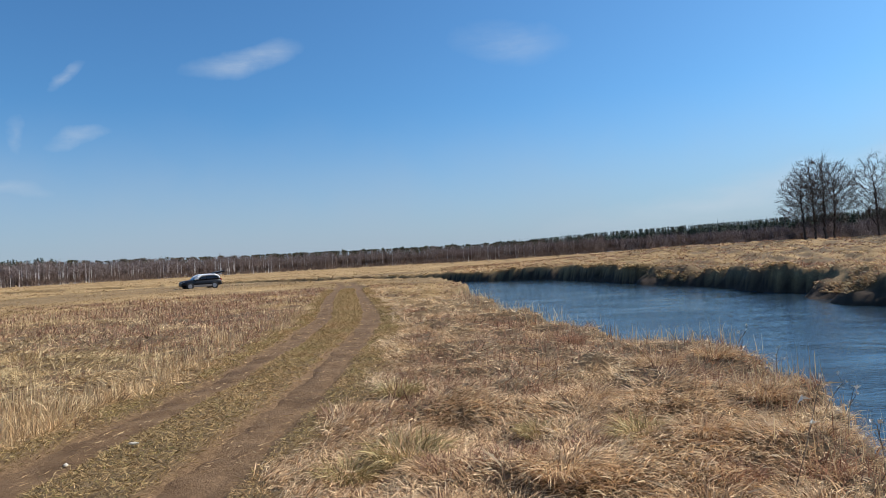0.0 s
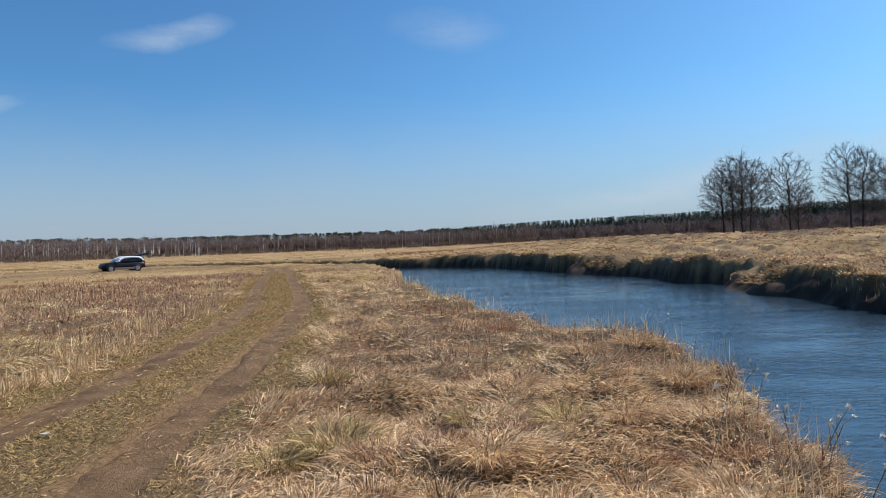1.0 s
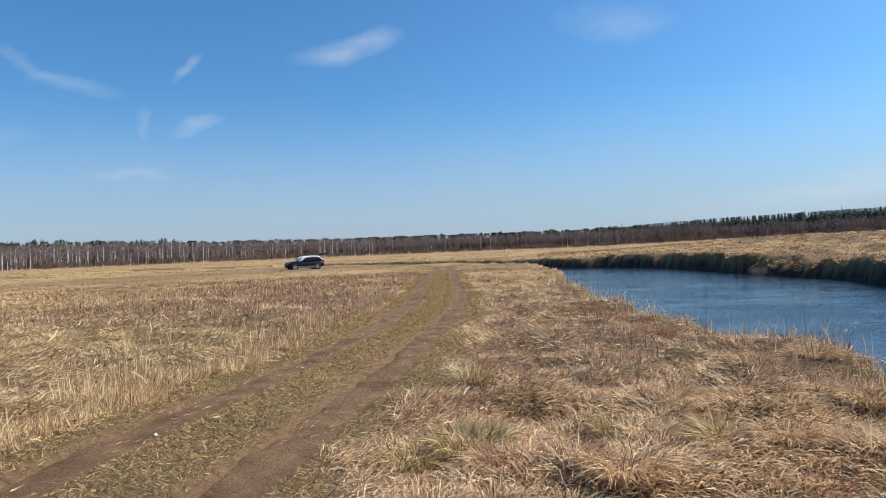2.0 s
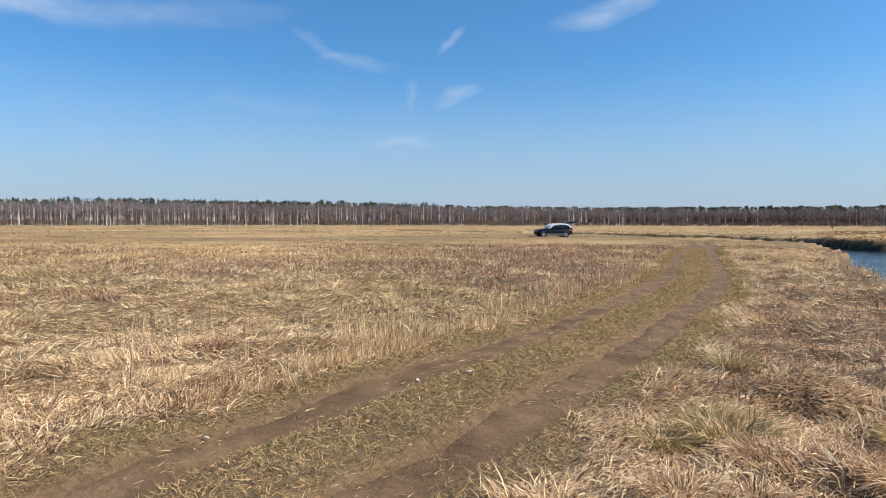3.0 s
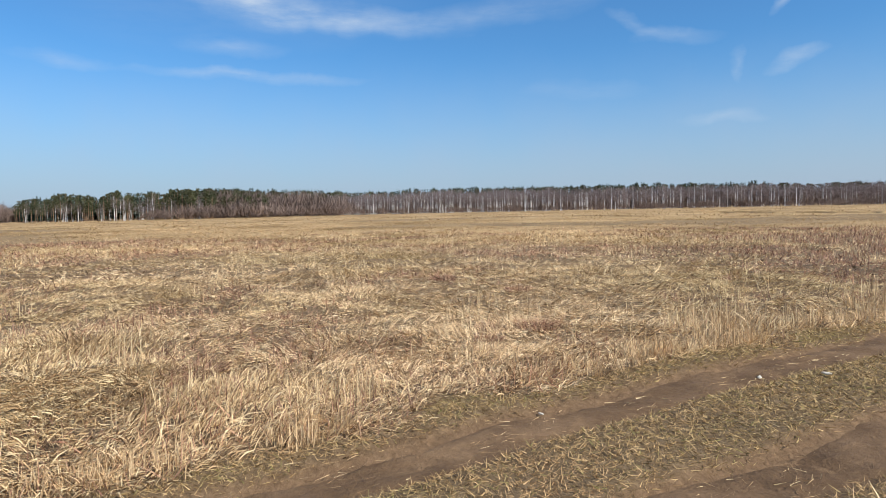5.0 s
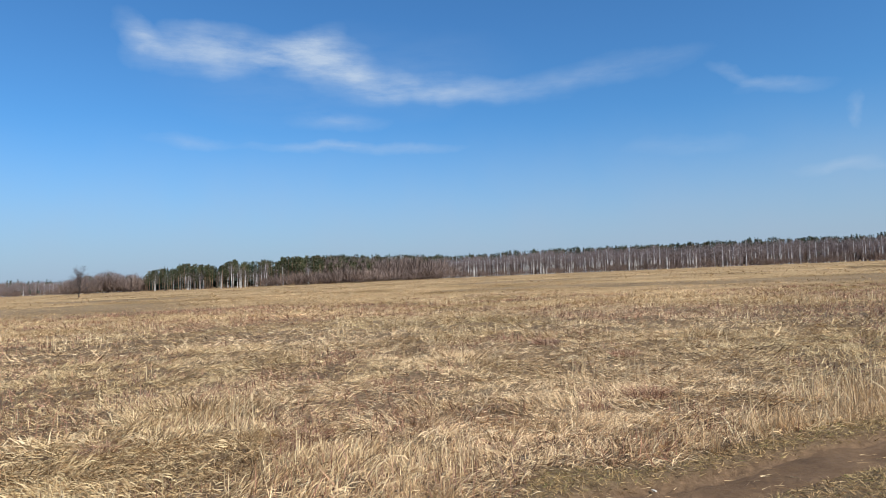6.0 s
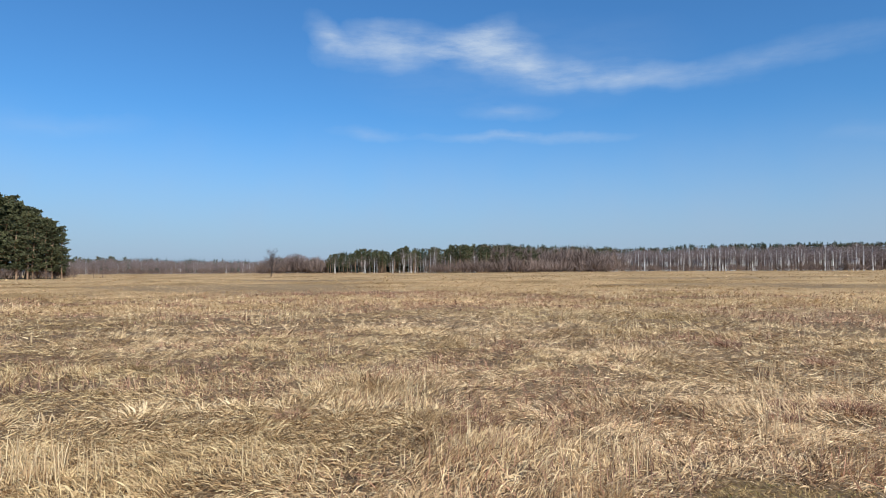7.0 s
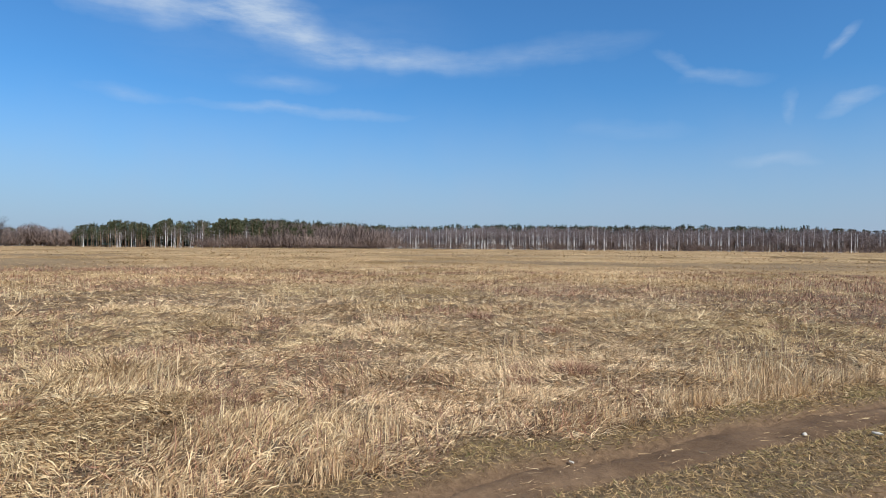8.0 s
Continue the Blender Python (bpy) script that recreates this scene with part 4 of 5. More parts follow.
wood("scrub_wood", "scrub", [SCRUB, SCRUB], "belt of low brown scrub before the far woods", [
    (-8, 81, 320, 345, 620, 0.16, 0.36), (-8, 82, 398, 412, 950, 0.5, 0.78), (70, 82, 292, 310, 80, 0.3, 0.65), (80, 87, 290, 298, 45, 0.25, 0.55), (81, 95, 342, 348, 120, 0.5, 0.8), (71, 83, 318, 340, 260, 0.45, 0.95), (94.8, 96.4, 322, 345, 30, 0.5, 0.9), (114.4, 125, 166, 192, 90, 0.3, 0.8), (101, 116, 420, 430, 260, 0.6, 0.9), (95.7, 101, 325, 350, 130, 0.4, 0.8), (101, 116, 360, 372, 130, 0.2, 0.42)])
wood("pine_wood", "pine", [PINE_BARK, PINE], "far pine wood with green crowns", [
    (81.5, 95.3, 300, 340, 150, 0.75, 1.12), (82, 95.3, 304, 335, 210, 0.35, 0.8), (95.8, 100.8, 335, 350, 5, 0.7, 0.95), (111, 115, 400, 420, 20, 0.8, 1.2), (38, 82, 402, 430, 220, 0.88, 1.03), (-3, 20, 425, 450, 260, 0.86, 1.0), (20, 38, 425, 450, 120, 0.84, 1.0), (72, 82, 330, 345, 40, 0.8, 1.05), (77, 82, 305, 335, 36, 0.55, 1.0)])
wood("spruce_thicket", "scrub", [SPRUCE, SPRUCE], "dense dark young spruce under the skyline", [(-50, 0, 440, 460, 480, 0.72, 0.93), (101, 116, 428, 440, 170, 0.6, 0.92), (82, 95.2, 345, 352, 130, 0.55, 0.8)])
wood("spruce_wood", "spruce", [PINE_BARK, SPRUCE], "dark spruce wood along the skyline", [
    (-50, -2, 430, 480, 900, 0.92, 1.0), (36, 82, 402, 430, 420, 0.9, 1.06), (82, 95.2, 315, 345, 150, 0.75, 1.08), (101, 115.5, 400, 425, 60, 0.8, 1.12)])


# ---------------------------------------------------------------- single trees
def pine_tree(seed, height):
    """A pine with a bare lower trunk, limbs and sprays of needles."""
    rnd = random.Random(seed)
    trunk, crown = ([], []), ([], [])
    bend = [Vector((rnd.uniform(-0.25, 0.25), rnd.uniform(-0.25, 0.25), 0)) for _ in range(6)]
    for i in range(5):
        a, b = Vector((0, 0, height * i / 5 - (0.2 if i == 0 else 0))) + bend[i] * (i > 0), Vector((0, 0, height * (i + 1) / 5)) + bend[i + 1]
        tube(*trunk, a, b, 0.24 * (1 - i / 5.3), 0.24 * (1 - (i + 1) / 5.3), 6)
    for _ in range(70):
        u = rnd.choice((0.16, 0.25, 0.34, 0.42, 0.5, 0.58, 0.66, 0.74, 0.82, 0.9, 0.97)) + rnd.uniform(-0.03, 0.03)
        reach = height * 0.21 * (1.1 - u) ** 0.6 * rnd.uniform(0.35, 1.25) * (0.55 + 0.45 * min(1, (u - 0.1) * 3))
        t = rnd.uniform(0, 6.283)
        root = Vector((0, 0, height * u * 0.96))
        end = root + Vector((math.cos(t) * reach, math.sin(t) * reach, reach * rnd.uniform(-0.1, 0.35)))
        tube(*trunk, root, end, 0.05, 0.015, 3)
        for _ in range(26):
            p = root.lerp(end, rnd.uniform(0.35, 1.05)) + Vector((rnd.gauss(0, 0.28), rnd.gauss(0, 0.28), rnd.gauss(0.08, 0.16)))
            w = Vector((rnd.gauss(0, 1), rnd.gauss(0, 1), rnd.gauss(0.3, 0.6))).normalized() * rnd.uniform(0.3, 0.6)
            q = w.cross(Vector((rnd.gauss(0, 1), rnd.gauss(0, 1), rnd.gauss(0, 1)))).normalized() * rnd.uniform(0.15, 0.3)
            k = len(crown[0])
            crown[0].extend((tuple(p - q), tuple(p + q), tuple(p + w)))
            crown[1].append((k, k + 1, k + 2))
    root = tagged(new("pine_tree"), "tall dark green pine at the edge of the meadow", "tree", "pines at the meadow's edge")
    mesh_object("trunk", *trunk, [PINE_BARK], root)
    mesh_object("crown", *crown, [PINE], root, "dense dark green needles")
    return root


def birch_tree(seed):
    """A slim birch 1 m high: a white trunk in bent pieces and drooping brown twigs."""
    rnd = random.Random(seed)
    trunk = ([], [])
    p = Vector((0, 0, -0.01))
    for i in range(5):
        q = Vector((rnd.uniform(-0.02, 0.02), rnd.uniform(-0.02, 0.02), 0.19 * (i + 1)))
        tube(*trunk, p, q, 0.013 * (1 - i * 0.17), 0.013 * (1 - (i + 1) * 0.17), 5)
        p = q
    crown = slivers(rnd, 130, (0, 0, 0.68), (0.13, 0.007), (0.12, 0.28), 0.7)
    root = tagged(new("birch_tree"), "slim bare birch with a white trunk before the wood", "tree", "birches before the wood")
    mesh_object("trunk", *trunk, [BIRCH_BARK], root, "white bark")
    mesh_object("crown", *crown, [TWIG], root, "bare brown twigs")
    return root


def build_single_trees():
    pines = [pine_tree(500 + k, 16.0) for k in range(4)]
    first = True
    rnd = random.Random(9)
    for k in range(44):
        az = 115.35 + 0.19 * k + rnd.uniform(-0.15, 0.15)
        r = 168 + 0.6 * k * rnd.random() + (0, 8, 15)[k % 3]
        top = np.interp(az, [115.0, 115.4, 115.9, 117, 119, 123], [2.6, 3.6, 4.0, 4.9, 5.9, 6.7]) * rnd.uniform(0.86, 1.0)
        h = 1.5 + r * math.tan(radians(top))
        x, y, z = spot(az, r)
        m = pose(x, y, z, 0, 0, rnd.uniform(0, 360))
        if k < 4:
            tree = pines[k]
            tree.matrix_world = m
        else:
            tree = copy_thing(pines[k % 4], m)
        tree.scale = (h / 16, h / 16, h / 16)
    birches = [birch_tree(600 + k) for k in range(4)]
    spots = [57.7, 57.0, 55.2, 54.7, 53.2, 52.8, 52.2, 50.4, 49.7, 48.6, 48.0, 47.7, 46.3, 45.9, 44.8, 44.5, 43.9, 43.3, 42.5, 41.9, 41.5, 40.9,
             38.3, 37.8, 37.3, 36.6, 35.9, 35.4, 35.0, 24.4, 14.0, 10.1, 1.8, 0.4, -0.6, 70.6, 69.8, 68.8, 68.3, 67.8, 66.6, 66.3, 65.7, 65.3,
             64.8, 64.2, 63.7, 63.2, 62.6, 62.1, 61.7, 88.8, 88.1, 87.7, 86.4, 86.0]
    for k, az in enumerate(spots):
        r = (336 if az < 80 else 296) + rnd.uniform(0, 5)
        h = (1.5 + r * math.tan(radians(float(np.interp(az, TOPS[:, 0], TOPS[:, 1]))))) * rnd.uniform(0.72, 1.0)
        if az == 24.4:
            h *= 1.25
        x, y, z = spot(az, r)
        m = pose(x, y, z, 0, 0, rnd.uniform(0, 360))
        if k < 4:
            tree = birches[k]
            tree.matrix_world = m
        else:
            tree = copy_thing(birches[k % 4], m)
        tree.scale = (h, h, h)
    lone = bare_tree("lone_tree", 71, 7.4, 0.75, "lone small bare dark tree out on the meadow")
    x, y, z = spot(99.95, 172)
    lone.matrix_world = pose(x, y, z)
    for k, (az, r, h, mat) in enumerate(((78.6, 300, 5.2, PALE_SCRUB), (77.3, 300, 3.4, PALE_SCRUB), (79.6, 302, 4.2, PALE_SCRUB), (114.6, 160, 3.0, None),
                                         (116.2, 158, 2.6, None), (113.2, 175, 5.0, None), (112.6, 180, 6.5, None), (118.0, 160, 2.4, None))):
        bush = bare_tree("willow_bush", 90 + k, h, 1.5, "rounded bare bush at the edge of the wood", (0.1, 0.1), mat or SCRUB, 2)
        tagged(bush, category="bush")
        x, y, z = spot(az, r)
        bush.matrix_world = pose(x, y, z, 0, 0, 50 * k)


build_single_trees()


# ---------------------------------------------------------------- tussocks, weeds and stalks close by
def thing_mesh(name, v, f, mat):
    me = bpy.data.meshes.new(name)
    me.from_pydata([tuple(p) for p in v], [], [tuple(int(i) for i in q) for q in f])
    me.materials.append(mat)
    return me


def fountain(n, height, spread, width, lie):
    """Blades that rise from one foot and arch outwards."""
    t = rng.uniform(0, 6.283, n)
    u = np.sqrt(rng.random(n)) * spread
    return blades(u * np.cos(t), u * np.sin(t), np.full(n, -0.03), height * rng.uniform(0.5, 1.15, n), width * rng.uniform(0.6, 1.4, n),
                  t + rng.normal(0, 0.5, n), np.clip(rng.normal(lie, 0.2, n), 0.05, 1.05), 0.6)


def on_ground(x, y, turn, scale, dz=0.0):
    z = float(lay(np.array([x]), np.array([y]))[0][0]) + dz
    return Matrix.Translation((x, y, z)) @ pose(0, 0, 0, 0, 0, turn) @ Matrix.Scale(scale, 4)


def build_tussocks():
    straw = [thing_mesh("tussock", *fountain(640, 0.31, 0.2, 0.006, 0.9), STRAW) for _ in range(3)]
    green = [thing_mesh("tussock", *fountain(620, 0.27, 0.2, 0.006, 0.78), OLIVE_TUFT) for _ in range(2)]
    dark = [thing_mesh("weed_clump", *fountain(300, 0.2, 0.2, 0.005, 0.6), WEED) for _ in range(3)]
    rnd = random.Random(4)
    for x, y, size in ((0.18, 4.51, 1.15), (-0.13, 3.92, 1.0), (-0.54, 3.78, 0.9), (-0.87, 3.59, 0.9), (0.92, 5.98, 0.8), (1.03, 3.99, 1.1), (0.71, 6.97, 1.0),
                       (2.3, 6.66, 1.1), (1.58, 3.85, 1.1), (-0.73, 4.7, 0.8), (-2.31, 14.54, 1.2), (-2.2, 18.5, 1.3), (1.6, 8.0, 1.0), (0.3, 9.2, 0.9), (-0.6, 8.2, 0.9),
                       (2.4, 8.6, 1.1), (1.3, 5.2, 0.9), (0.55, 3.7, 0.9), (-1.1, 6.4, 0.7), (-1.0, 11.5, 1.1), (0.4, 13.0, 1.1), (-1.3, 16.5, 1.2)):
        ob = new("grass_tussock", straw[rnd.randrange(3)])
        ob.matrix_world = on_ground(x, y, rnd.uniform(0, 360), size * 0.9)
        tagged(ob, "arching straw-yellow grass tussock on the river side of the track", "grass tussock", "grass tussocks")
    for x, y, size in ((-0.98, 5.17, 1.25), (0.92, 5.40, 1.0), (-1.39, 4.80, 0.9), (-1.46, 7.58, 1.0), (0.1, 6.0, 0.8)):
        ob = new("grass_tussock", green[rnd.randrange(2)])
        ob.matrix_world = on_ground(x, y, rnd.uniform(0, 360), size)
        tagged(ob, "low greenish grass tussock among flattened straw", "grass tussock", "grass tussocks")
    pale = [thing_mesh("tussock", *fountain(150, 0.2, 0.3, 0.013, 0.75), PALE_STRAW) for _ in range(2)]
    for x, y, size in ((-7.16, -3.49, 1.1), (-7.34, -2.71, 1.2), (-7.6, -2.2, 1.0), (-7.81, -1.76, 1.1), (-7.7, -1.2, 1.0), (-7.37, -0.6, 0.9), (-8.3, -0.9, 1.0), (-8.0, -2.9, 0.9), (-5.6, 1.9, 0.7), (-6.0, 2.6, 0.7)):
        ob = new("grass_tussock", pale[rnd.randrange(2)])
        ob.matrix_world = on_ground(x, y, rnd.uniform(0, 360), size)
        tagged(ob, "low tuft of broad bleached dry leaves in the meadow", "grass tussock", "bleached tufts")
    for x, y, size in ((-6.73, 4.83, 1.2), (-6.52, 3.95, 0.8), (-6.58, 0.81, 1.0), (-9.99, 6.7, 1.0), (-7.01, 4.26, 0.9), (-6.3, 0.5, 0.7), (-0.59, 4.7, 1.0),
                       (-0.15, 4.75, 1.0), (0.42, 5.19, 0.9), (-1.9, 6.47, 0.9), (1.3, 4.5, 0.9), (1.9, 4.6, 0.9), (0.2, 7.6, 1.0), (1.6, 9.8, 1.2), (-2.9, 19.2, 1.4),
                       (0.9, 11.6, 1.2), (-7.1, -1.1, 0.8), (-9.5, 2.2, 0.9), (-12.5, 6.5, 1.2), (-8.8, 11.0, 1.1)):
        ob = new("weed_clump", dark[rnd.randrange(3)])
        ob.matrix_world = on_ground(x, y, rnd.uniform(0, 360), size)
        tagged(ob, "dark brown clump of dead weeds in the straw", "weed clump", "dead weed clumps")


PLUME = plain("seed_fluff", (0.62, 0.58, 0.5), (0.8, 0.77, 0.7), 9.0)
CHIP = plain("bleached_chip", (0.42, 0.36, 0.27), (0.55, 0.48, 0.38), 20.0)
STEM = plain("dry_stem", (0.16, 0.11, 0.07), (0.34, 0.25, 0.16), 9.0)


def build_stems():
    rnd = random.Random(12)
    for x, y, h in ((1.55, 4.2, 0.75), (2.32, 4.26, 0.36), (2.25, 4.5, 0.34), (2.4, 5.28, 0.34), (2.2, 3.97, 0.4), (2.8, 9.0, 0.3), (2.6, 7.19, 0.34),
                    (2.2, 3.6, 0.4), (2.5, 5.9, 0.34), (2.7, 7.9, 0.3)):
        root = tagged(new("seed_stalk"), "dry seed stalk leaning out over the river bank", "stalk", "seed stalks on the bank")
        stem, plumes = ([], []), []
        p, d = Vector((0, 0, -0.03)), Vector((rnd.uniform(0.0, 0.5), rnd.uniform(-0.3, 0.3), 1)).normalized()
        for i in range(5):
            d = (d + Vector((rnd.gauss(0.03, 0.07), rnd.gauss(0, 0.07), 0))).normalized()
            q = p + d * h / 5
            tube(*stem, p, q, 0.004, 0.003, 3)
            if i > 1:
                side = (d + Vector((rnd.gauss(0, 0.6), rnd.gauss(0, 0.6), 0))).normalized()
                tube(*stem, q, q + side * 0.1, 0.0025, 0.0015, 3)
                plume = ([], [])
                plumes.append(plume)
                plume[0].append(tuple(q + side * 0.1))
                for _ in range(9):
                    c = q + side * 0.1
                    k = len(plume[0])
                    a, b = (Vector((rnd.gauss(0, 0.014), rnd.gauss(0, 0.014), rnd.gauss(0, 0.014))) for _ in range(2))
                    plume[0].extend((tuple(c + a), tuple(c + b)))
                    plume[1].append((0, k, k + 1))
            p = q
        mesh_object("stem", *stem, [STEM], root)
        for plume in plumes:
            mesh_object("seed_head", *plume, [PLUME], root, "pale seed fluff")
        root.matrix_world = on_ground(x, y, 0, 1.0)
    for x, y, size in ((-3.89, 5.19, 0.03), (-3.45, 5.47, 0.032), (-4.12, 2.95, 0.022)):
        bm = bmesh.new()
        bmesh.ops.create_icosphere(bm, subdivisions=2, radius=size)
        for v in bm.verts:
            v.co = Vector((v.co.x * 1.5, v.co.y * 0.6, v.co.z * 0.35)) * (1 + rnd.uniform(-0.15, 0.15))
        me = bpy.data.meshes.new("wood_chip")
        bm.to_mesh(me)
        bm.free()
        me.materials.append(CHIP)
        chip = tagged(new("wood_chip", me), "small pale chip lying beside the rut", "wood chip", "chips on the track")
        chip.matrix_world = on_ground(x, y, rnd.uniform(0, 180), 1.0, 0.03)


build_tussocks()
build_stems()


# ---------------------------------------------------------------- car
PAINT, _t, _b = material("dark_blue_paint", 0.4, (0.006, 0.007, 0.011), specular=0.25)
_b.inputs["Coat Weight"].default_value = 0.1
GLASS_DARK, _t, _b = material("tinted_glass", 0.05, (0.008, 0.010, 0.012), specular=0.6)
RUBBER, _t, _b = material("tyre_rubber", 0.85, (0.02, 0.02, 0.02))
ALLOY, _t, _b = material("alloy", 0.45, (0.28, 0.28, 0.3), metallic=0.8)
SILVER, _t, _b = material("silver_trim_glare", 0.35, (0.82, 0.83, 0.85), metallic=0.3)
BLACK_TRIM, _t, _b = material("black_plastic", 0.6, (0.02, 0.02, 0.022))
LAMP, _t, _b = material("lamp_glass", 0.1, (0.75, 0.77, 0.8), specular=0.7)
RED_LAMP, _t, _b = material("red_lamp_glass", 0.15, (0.35, 0.015, 0.015), specular=0.6)


def part(name, bm, mat, parent, label=""):
    bmesh.ops.recalc_face_normals(bm, faces=bm.faces[:])
    me = bpy.data.meshes.new(name)
    bm.to_mesh(me)
    bm.free()
    me.materials.append(mat)
    ob = new(name, me)
    ob.parent = parent
    return tagged(ob, label) if label else ob


def loft(rings):
    """A closed skin over rings of points, capped at both ends."""
    bm = bmesh.new()
    rows = [[bm.verts.new(p) for p in ring] for ring in rings]
    n = len(rows[0])
    for a, b in zip(rows, rows[1:]):
        for i in range(n):
            bm.faces.new((a[i], a[(i + 1) % n], b[(i + 1) % n], b[i]))
    bm.faces.new(rows[0])
    bm.faces.new(rows[-1][::-1])
    for f in bm.faces:
        f.smooth = True
    return bm


def hoop(x, half, low, high, power=3.2, n=20):
    """A rounded-box cross-section at x."""
    pts = []
    for i in range(n):
        t = 2 * math.pi * i / n
        c, q = math.cos(t), math.sin(t)
        pts.append((x, half * math.copysign(abs(c) ** (2 / power), c), (low + high) / 2 + (high - low) / 2 * math.copysign(abs(q) ** (2 / power), q)))
    return pts


def block(corners, thick):
    """A plate from four corners, with thickness along its normal."""
    a, b, c, d = (Vector(p) for p in corners)
    n = (b - a).cross(d - a).normalized() * thick
    bm = bmesh.new()
    lo = [bm.verts.new(p) for p in (a, b, c, d)]
    hi = [bm.verts.new(p + n) for p in (a, b, c, d)]
    bm.faces.new(lo[::-1])
    bm.faces.new(hi)
    for i in range(4):
        j = (i + 1) % 4
        bm.faces.new((lo[i], lo[j], hi[j], hi[i]))
    bmesh.ops.bevel(bm, geom=bm.edges[:], offset=abs(thick) * 0.25, segments=1, affect="EDGES")
    return bm


def disc(radius, width, at, inner=0.0):
    bm = bmesh.new()
    prof = [(inner, -width / 2), (radius * 0.93, -width / 2), (radius, -width * 0.3), (radius, width * 0.3), (radius * 0.93, width / 2), (inner, width / 2)]
    n = 28
    rows = [[bm.verts.new((at[0] + r * math.cos(6.28319 * i / n), at[1] + w, at[2] + r * math.sin(6.28319 * i / n))) for i in range(n)] for r, w in prof if r > 0 or True]
    for a, b in zip(rows, rows[1:]):
        for i in range(n):
            j = (i + 1) % n
            if (a[i].co - a[j].co).length + (b[i].co - b[j].co).length > 1e-6:
                bm.faces.new((a[i], a[j], b[j], b[i]))
    bmesh.ops.remove_doubles(bm, verts=bm.verts[:], dist=1e-5)
    return bm


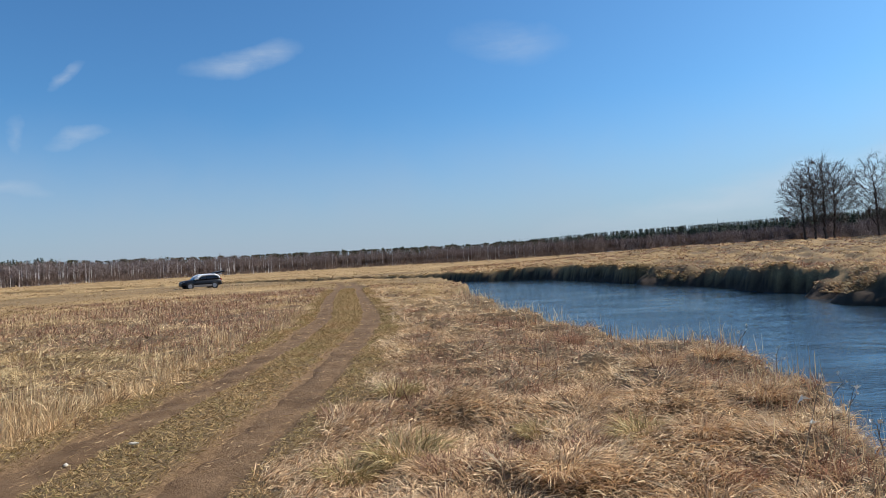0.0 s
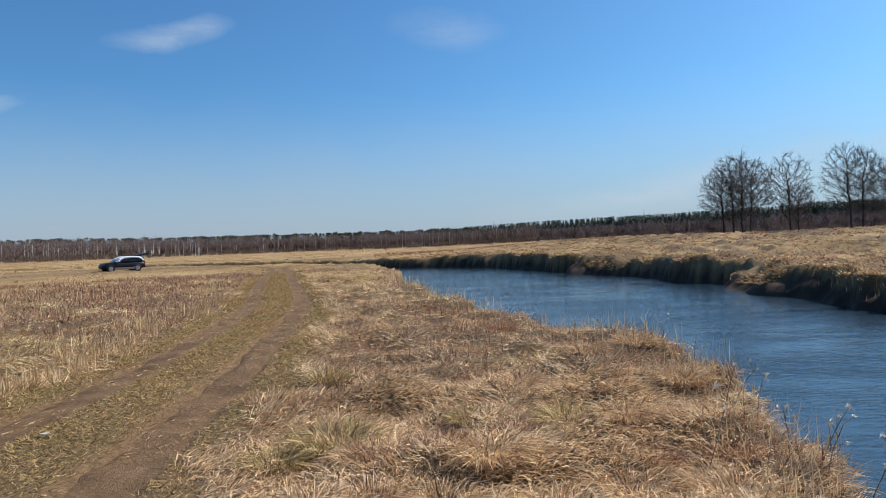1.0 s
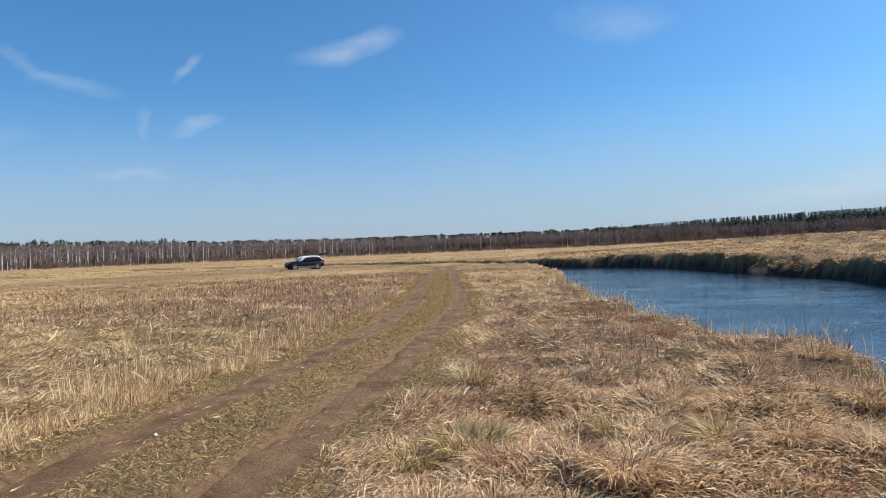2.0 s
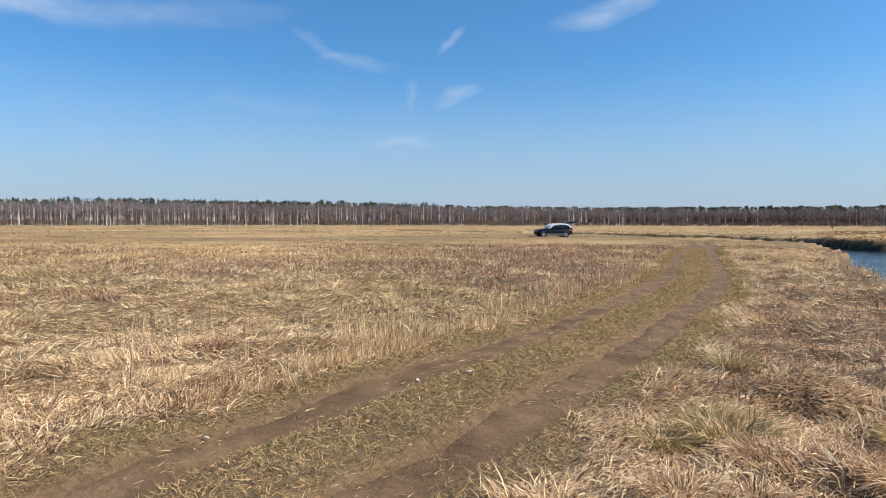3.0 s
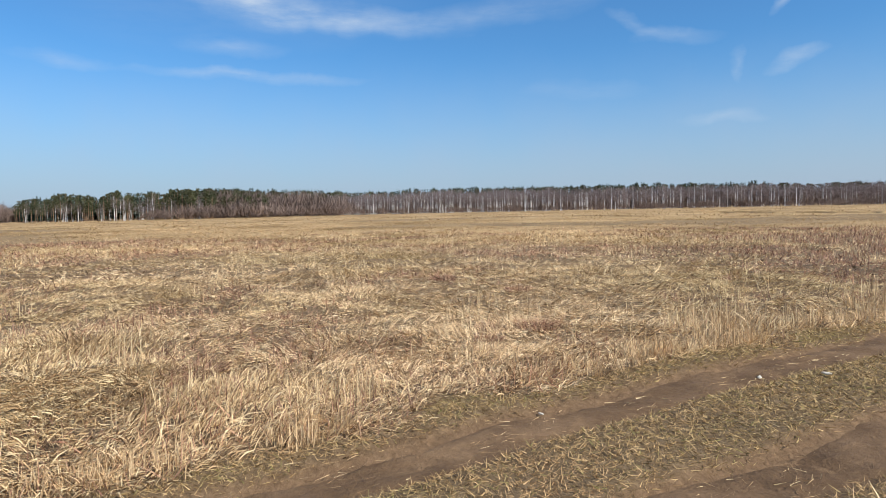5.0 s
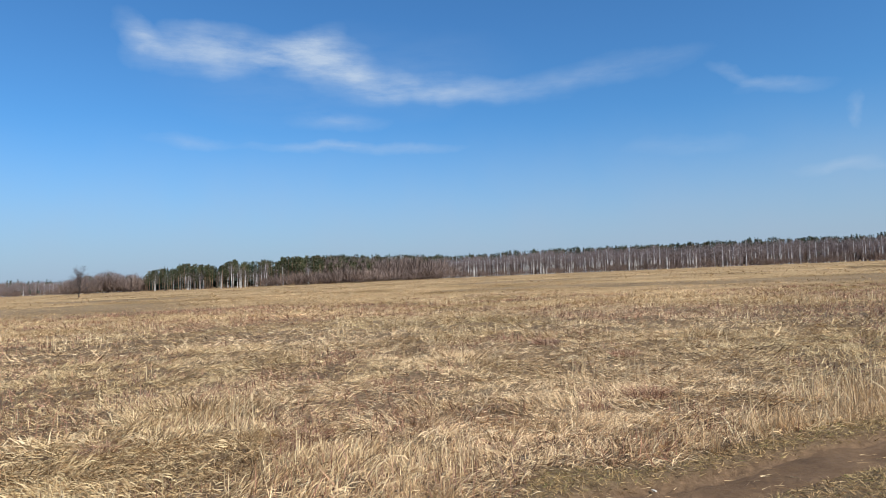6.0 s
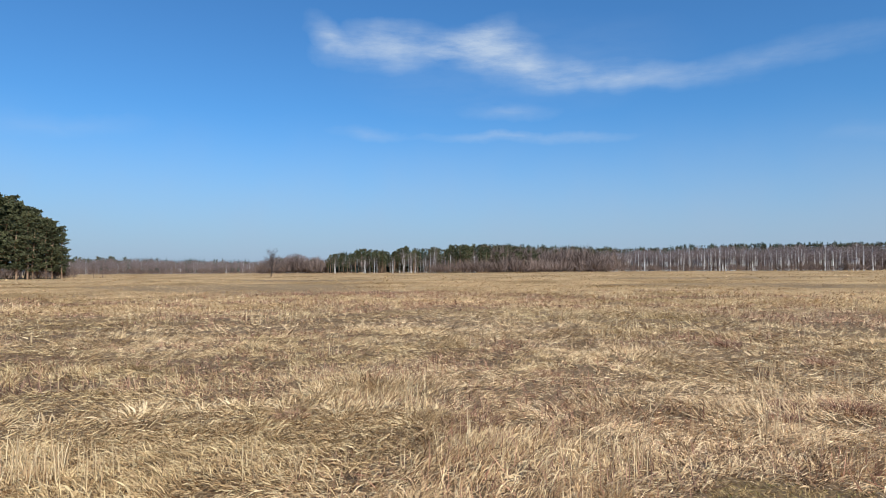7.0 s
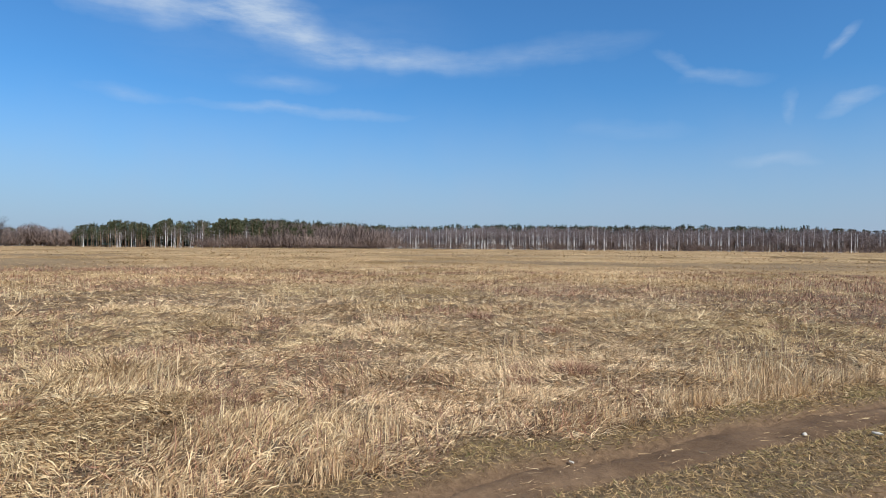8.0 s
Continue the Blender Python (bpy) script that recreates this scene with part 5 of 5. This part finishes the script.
def build_car():
    root = tagged(new("car"), "dark blue estate car parked on the dry meadow, tailgate raised", "car")
    part("body", loft([hoop(2.2, 0.6, 0.40, 0.76), hoop(2.1, 0.78, 0.32, 0.90), hoop(1.7, 0.86, 0.25, 1.0), hoop(1.1, 0.89, 0.22, 1.05), hoop(0.6, 0.9, 0.22, 1.07),
                       hoop(-0.6, 0.9, 0.22, 1.07), hoop(-1.6, 0.89, 0.24, 1.1), hoop(-2.0, 0.85, 0.3, 1.06), hoop(-2.13, 0.78, 0.42, 0.95)]), PAINT, root)

    def cabin_ring(x, low, high, wl, wh):
        return [(x, -wl, low), (x, -(wl + wh) / 2, (low + high) / 2), (x, -wh, high - 0.04), (x, -wh * 0.8, high), (x, wh * 0.8, high), (x, wh, high - 0.04), (x, (wl + wh) / 2, (low + high) / 2), (x, wl, low)]
    part("cabin", loft([cabin_ring(1.0, 0.94, 0.99, 0.72, 0.70), cabin_ring(0.55, 0.98, 1.27, 0.82, 0.70), cabin_ring(0.1, 1.0, 1.50, 0.83, 0.66), cabin_ring(-0.7, 1.0, 1.56, 0.83, 0.66),
                        cabin_ring(-1.5, 1.0, 1.53, 0.82, 0.66), cabin_ring(-1.8, 1.0, 1.47, 0.80, 0.66), cabin_ring(-2.0, 1.0, 1.12, 0.78, 0.72)]), PAINT, root)
    for s in (1, -1):
        def pane(x0, x1, x2, x3):
            pts = [(x0, s * 0.835, 1.09), (x1, s * 0.835, 1.09), (x2, s * 0.715, 1.43), (x3, s * 0.715, 1.43)]
            return block(pts if s < 0 else pts[::-1], 0.012)
        part("side_window", pane(0.62, -0.42, -0.38, 0.18), GLASS_DARK, root, "dark tinted glass")
        part("side_window", pane(-0.5, -1.3, -1.25, -0.46), GLASS_DARK, root, "dark tinted glass")
        part("side_window", pane(-1.38, -1.85, -1.66, -1.33), GLASS_DARK, root, "dark tinted glass")
        part("roof_rail", block([(0.0, s * 0.6, 1.57), (-1.5, s * 0.6, 1.57), (-1.5, s * 0.52, 1.57), (0.0, s * 0.52, 1.57)], 0.09), BLACK_TRIM, root, "black rail")
        # Window frame swollen and whitened into a band for the sun's glare.
        rail = ([], [])
        path = [(0.84, s * 0.80, 1.04), (0.5, s * 0.765, 1.28), (0.08, s * 0.70, 1.485), (-0.7, s * 0.70, 1.53), (-1.45, s * 0.695, 1.505), (-1.75, s * 0.74, 1.36), (-1.92, s * 0.80, 1.12)]
        thick = (0.09, 0.17, 0.14, 0.115, 0.105, 0.09, 0.06)
        for a, b, ra, rb in zip(path, path[1:], thick, thick[1:]):
            tube(*rail, a, b, ra, rb, 6)
        mesh_object("window_frame", *rail, [SILVER], root, "bright silver window frame", smooth=True)
        # Sill drawn taller and paler to carry the reflection along the lower doors.
        part("sill_sheen", block([(1.0, s * 0.885, 0.22), (-1.0, s * 0.885, 0.22), (-1.0, s * 0.925, 0.46), (1.0, s * 0.925, 0.46)], 0.03), ALLOY, root, "pale lower edge and the sheen on the doors above it")
        mirror = part("mirror", loft([hoop(0.66, 0.03, 1.07, 1.12), hoop(0.58, 0.1, 1.04, 1.2), hoop(0.5, 0.08, 1.05, 1.18)]), SILVER, root, "pale mirror housing")
        mirror.location = (0, s * 0.98, 0)
        part("headlight", loft([hoop(2.16, 0.08, 0.66, 0.74), hoop(2.0, 0.17, 0.66, 0.84), hoop(1.85, 0.14, 0.72, 0.86)]), LAMP, root, "clear glass").location = (0, s * 0.6, 0)
        part("tail_light", loft([hoop(-2.02, 0.08, 0.82, 1.12), hoop(-2.14, 0.07, 0.84, 1.06)]), RED_LAMP, root, "red glass").location = (0, s * 0.72, 0)
        for x in (1.38, -1.28):
            part("wheel_arch", disc(0.40, 0.06, (x, s * 0.885, 0.34)), BLACK_TRIM, root, "black plastic arch")
            wheel = new("wheel")
            wheel.parent = root
            part("tyre", disc(0.33, 0.21, (x, s * 0.84, 0.33)), RUBBER, wheel)
            rim = part("rim", disc(0.23, 0.03, (x, s * 0.945, 0.33)), ALLOY, wheel, "alloy rim")
    part("windscreen", block([(0.98, -0.66, 1.02), (0.98, 0.66, 1.02), (0.12, 0.58, 1.495), (0.12, -0.58, 1.495)], 0.02), GLASS_DARK, root, "dark glass")
    part("grille", block([(2.195, -0.4, 0.5), (2.195, 0.4, 0.5), (2.19, 0.4, 0.64), (2.19, -0.4, 0.64)], 0.03), BLACK_TRIM, root)
    gate = part("tailgate", block([(-1.5, -0.64, 1.6), (-2.6, -0.7, 1.78), (-2.6, 0.7, 1.78), (-1.5, 0.64, 1.6)], -0.15), PAINT, root)
    part("rear_window", block([(-1.8, -0.55, 1.485), (-2.3, -0.58, 1.566), (-2.3, 0.58, 1.566), (-1.8, 0.55, 1.485)], -0.02), GLASS_DARK, gate, "dark glass")
    # Black plate stands for the shade inside the open boot.
    part("boot_shade", block([(-2.10, -0.66, 0.62), (-1.86, -0.62, 1.40), (-1.86, 0.62, 1.40), (-2.10, 0.66, 0.62)], -0.05), BLACK_TRIM, root, "black plate for the shade inside the open boot")
    part("rear_bumper", loft([hoop(-2.0, 0.84, 0.34, 0.58), hoop(-2.2, 0.78, 0.36, 0.56)]), BLACK_TRIM, root)
    az = radians(26.05)
    turn = radians(16)
    ahead, right = Vector((-math.sin(az), math.cos(az), 0)), Vector((math.cos(az), math.sin(az), 0))
    front = -right * math.cos(turn) - ahead * math.sin(turn)
    x, y, z = spot(26.05, 79)
    root.matrix_world = pose(x, y, z - 0.03, 0, 0, math.degrees(math.atan2(front.y, front.x)))


build_car()
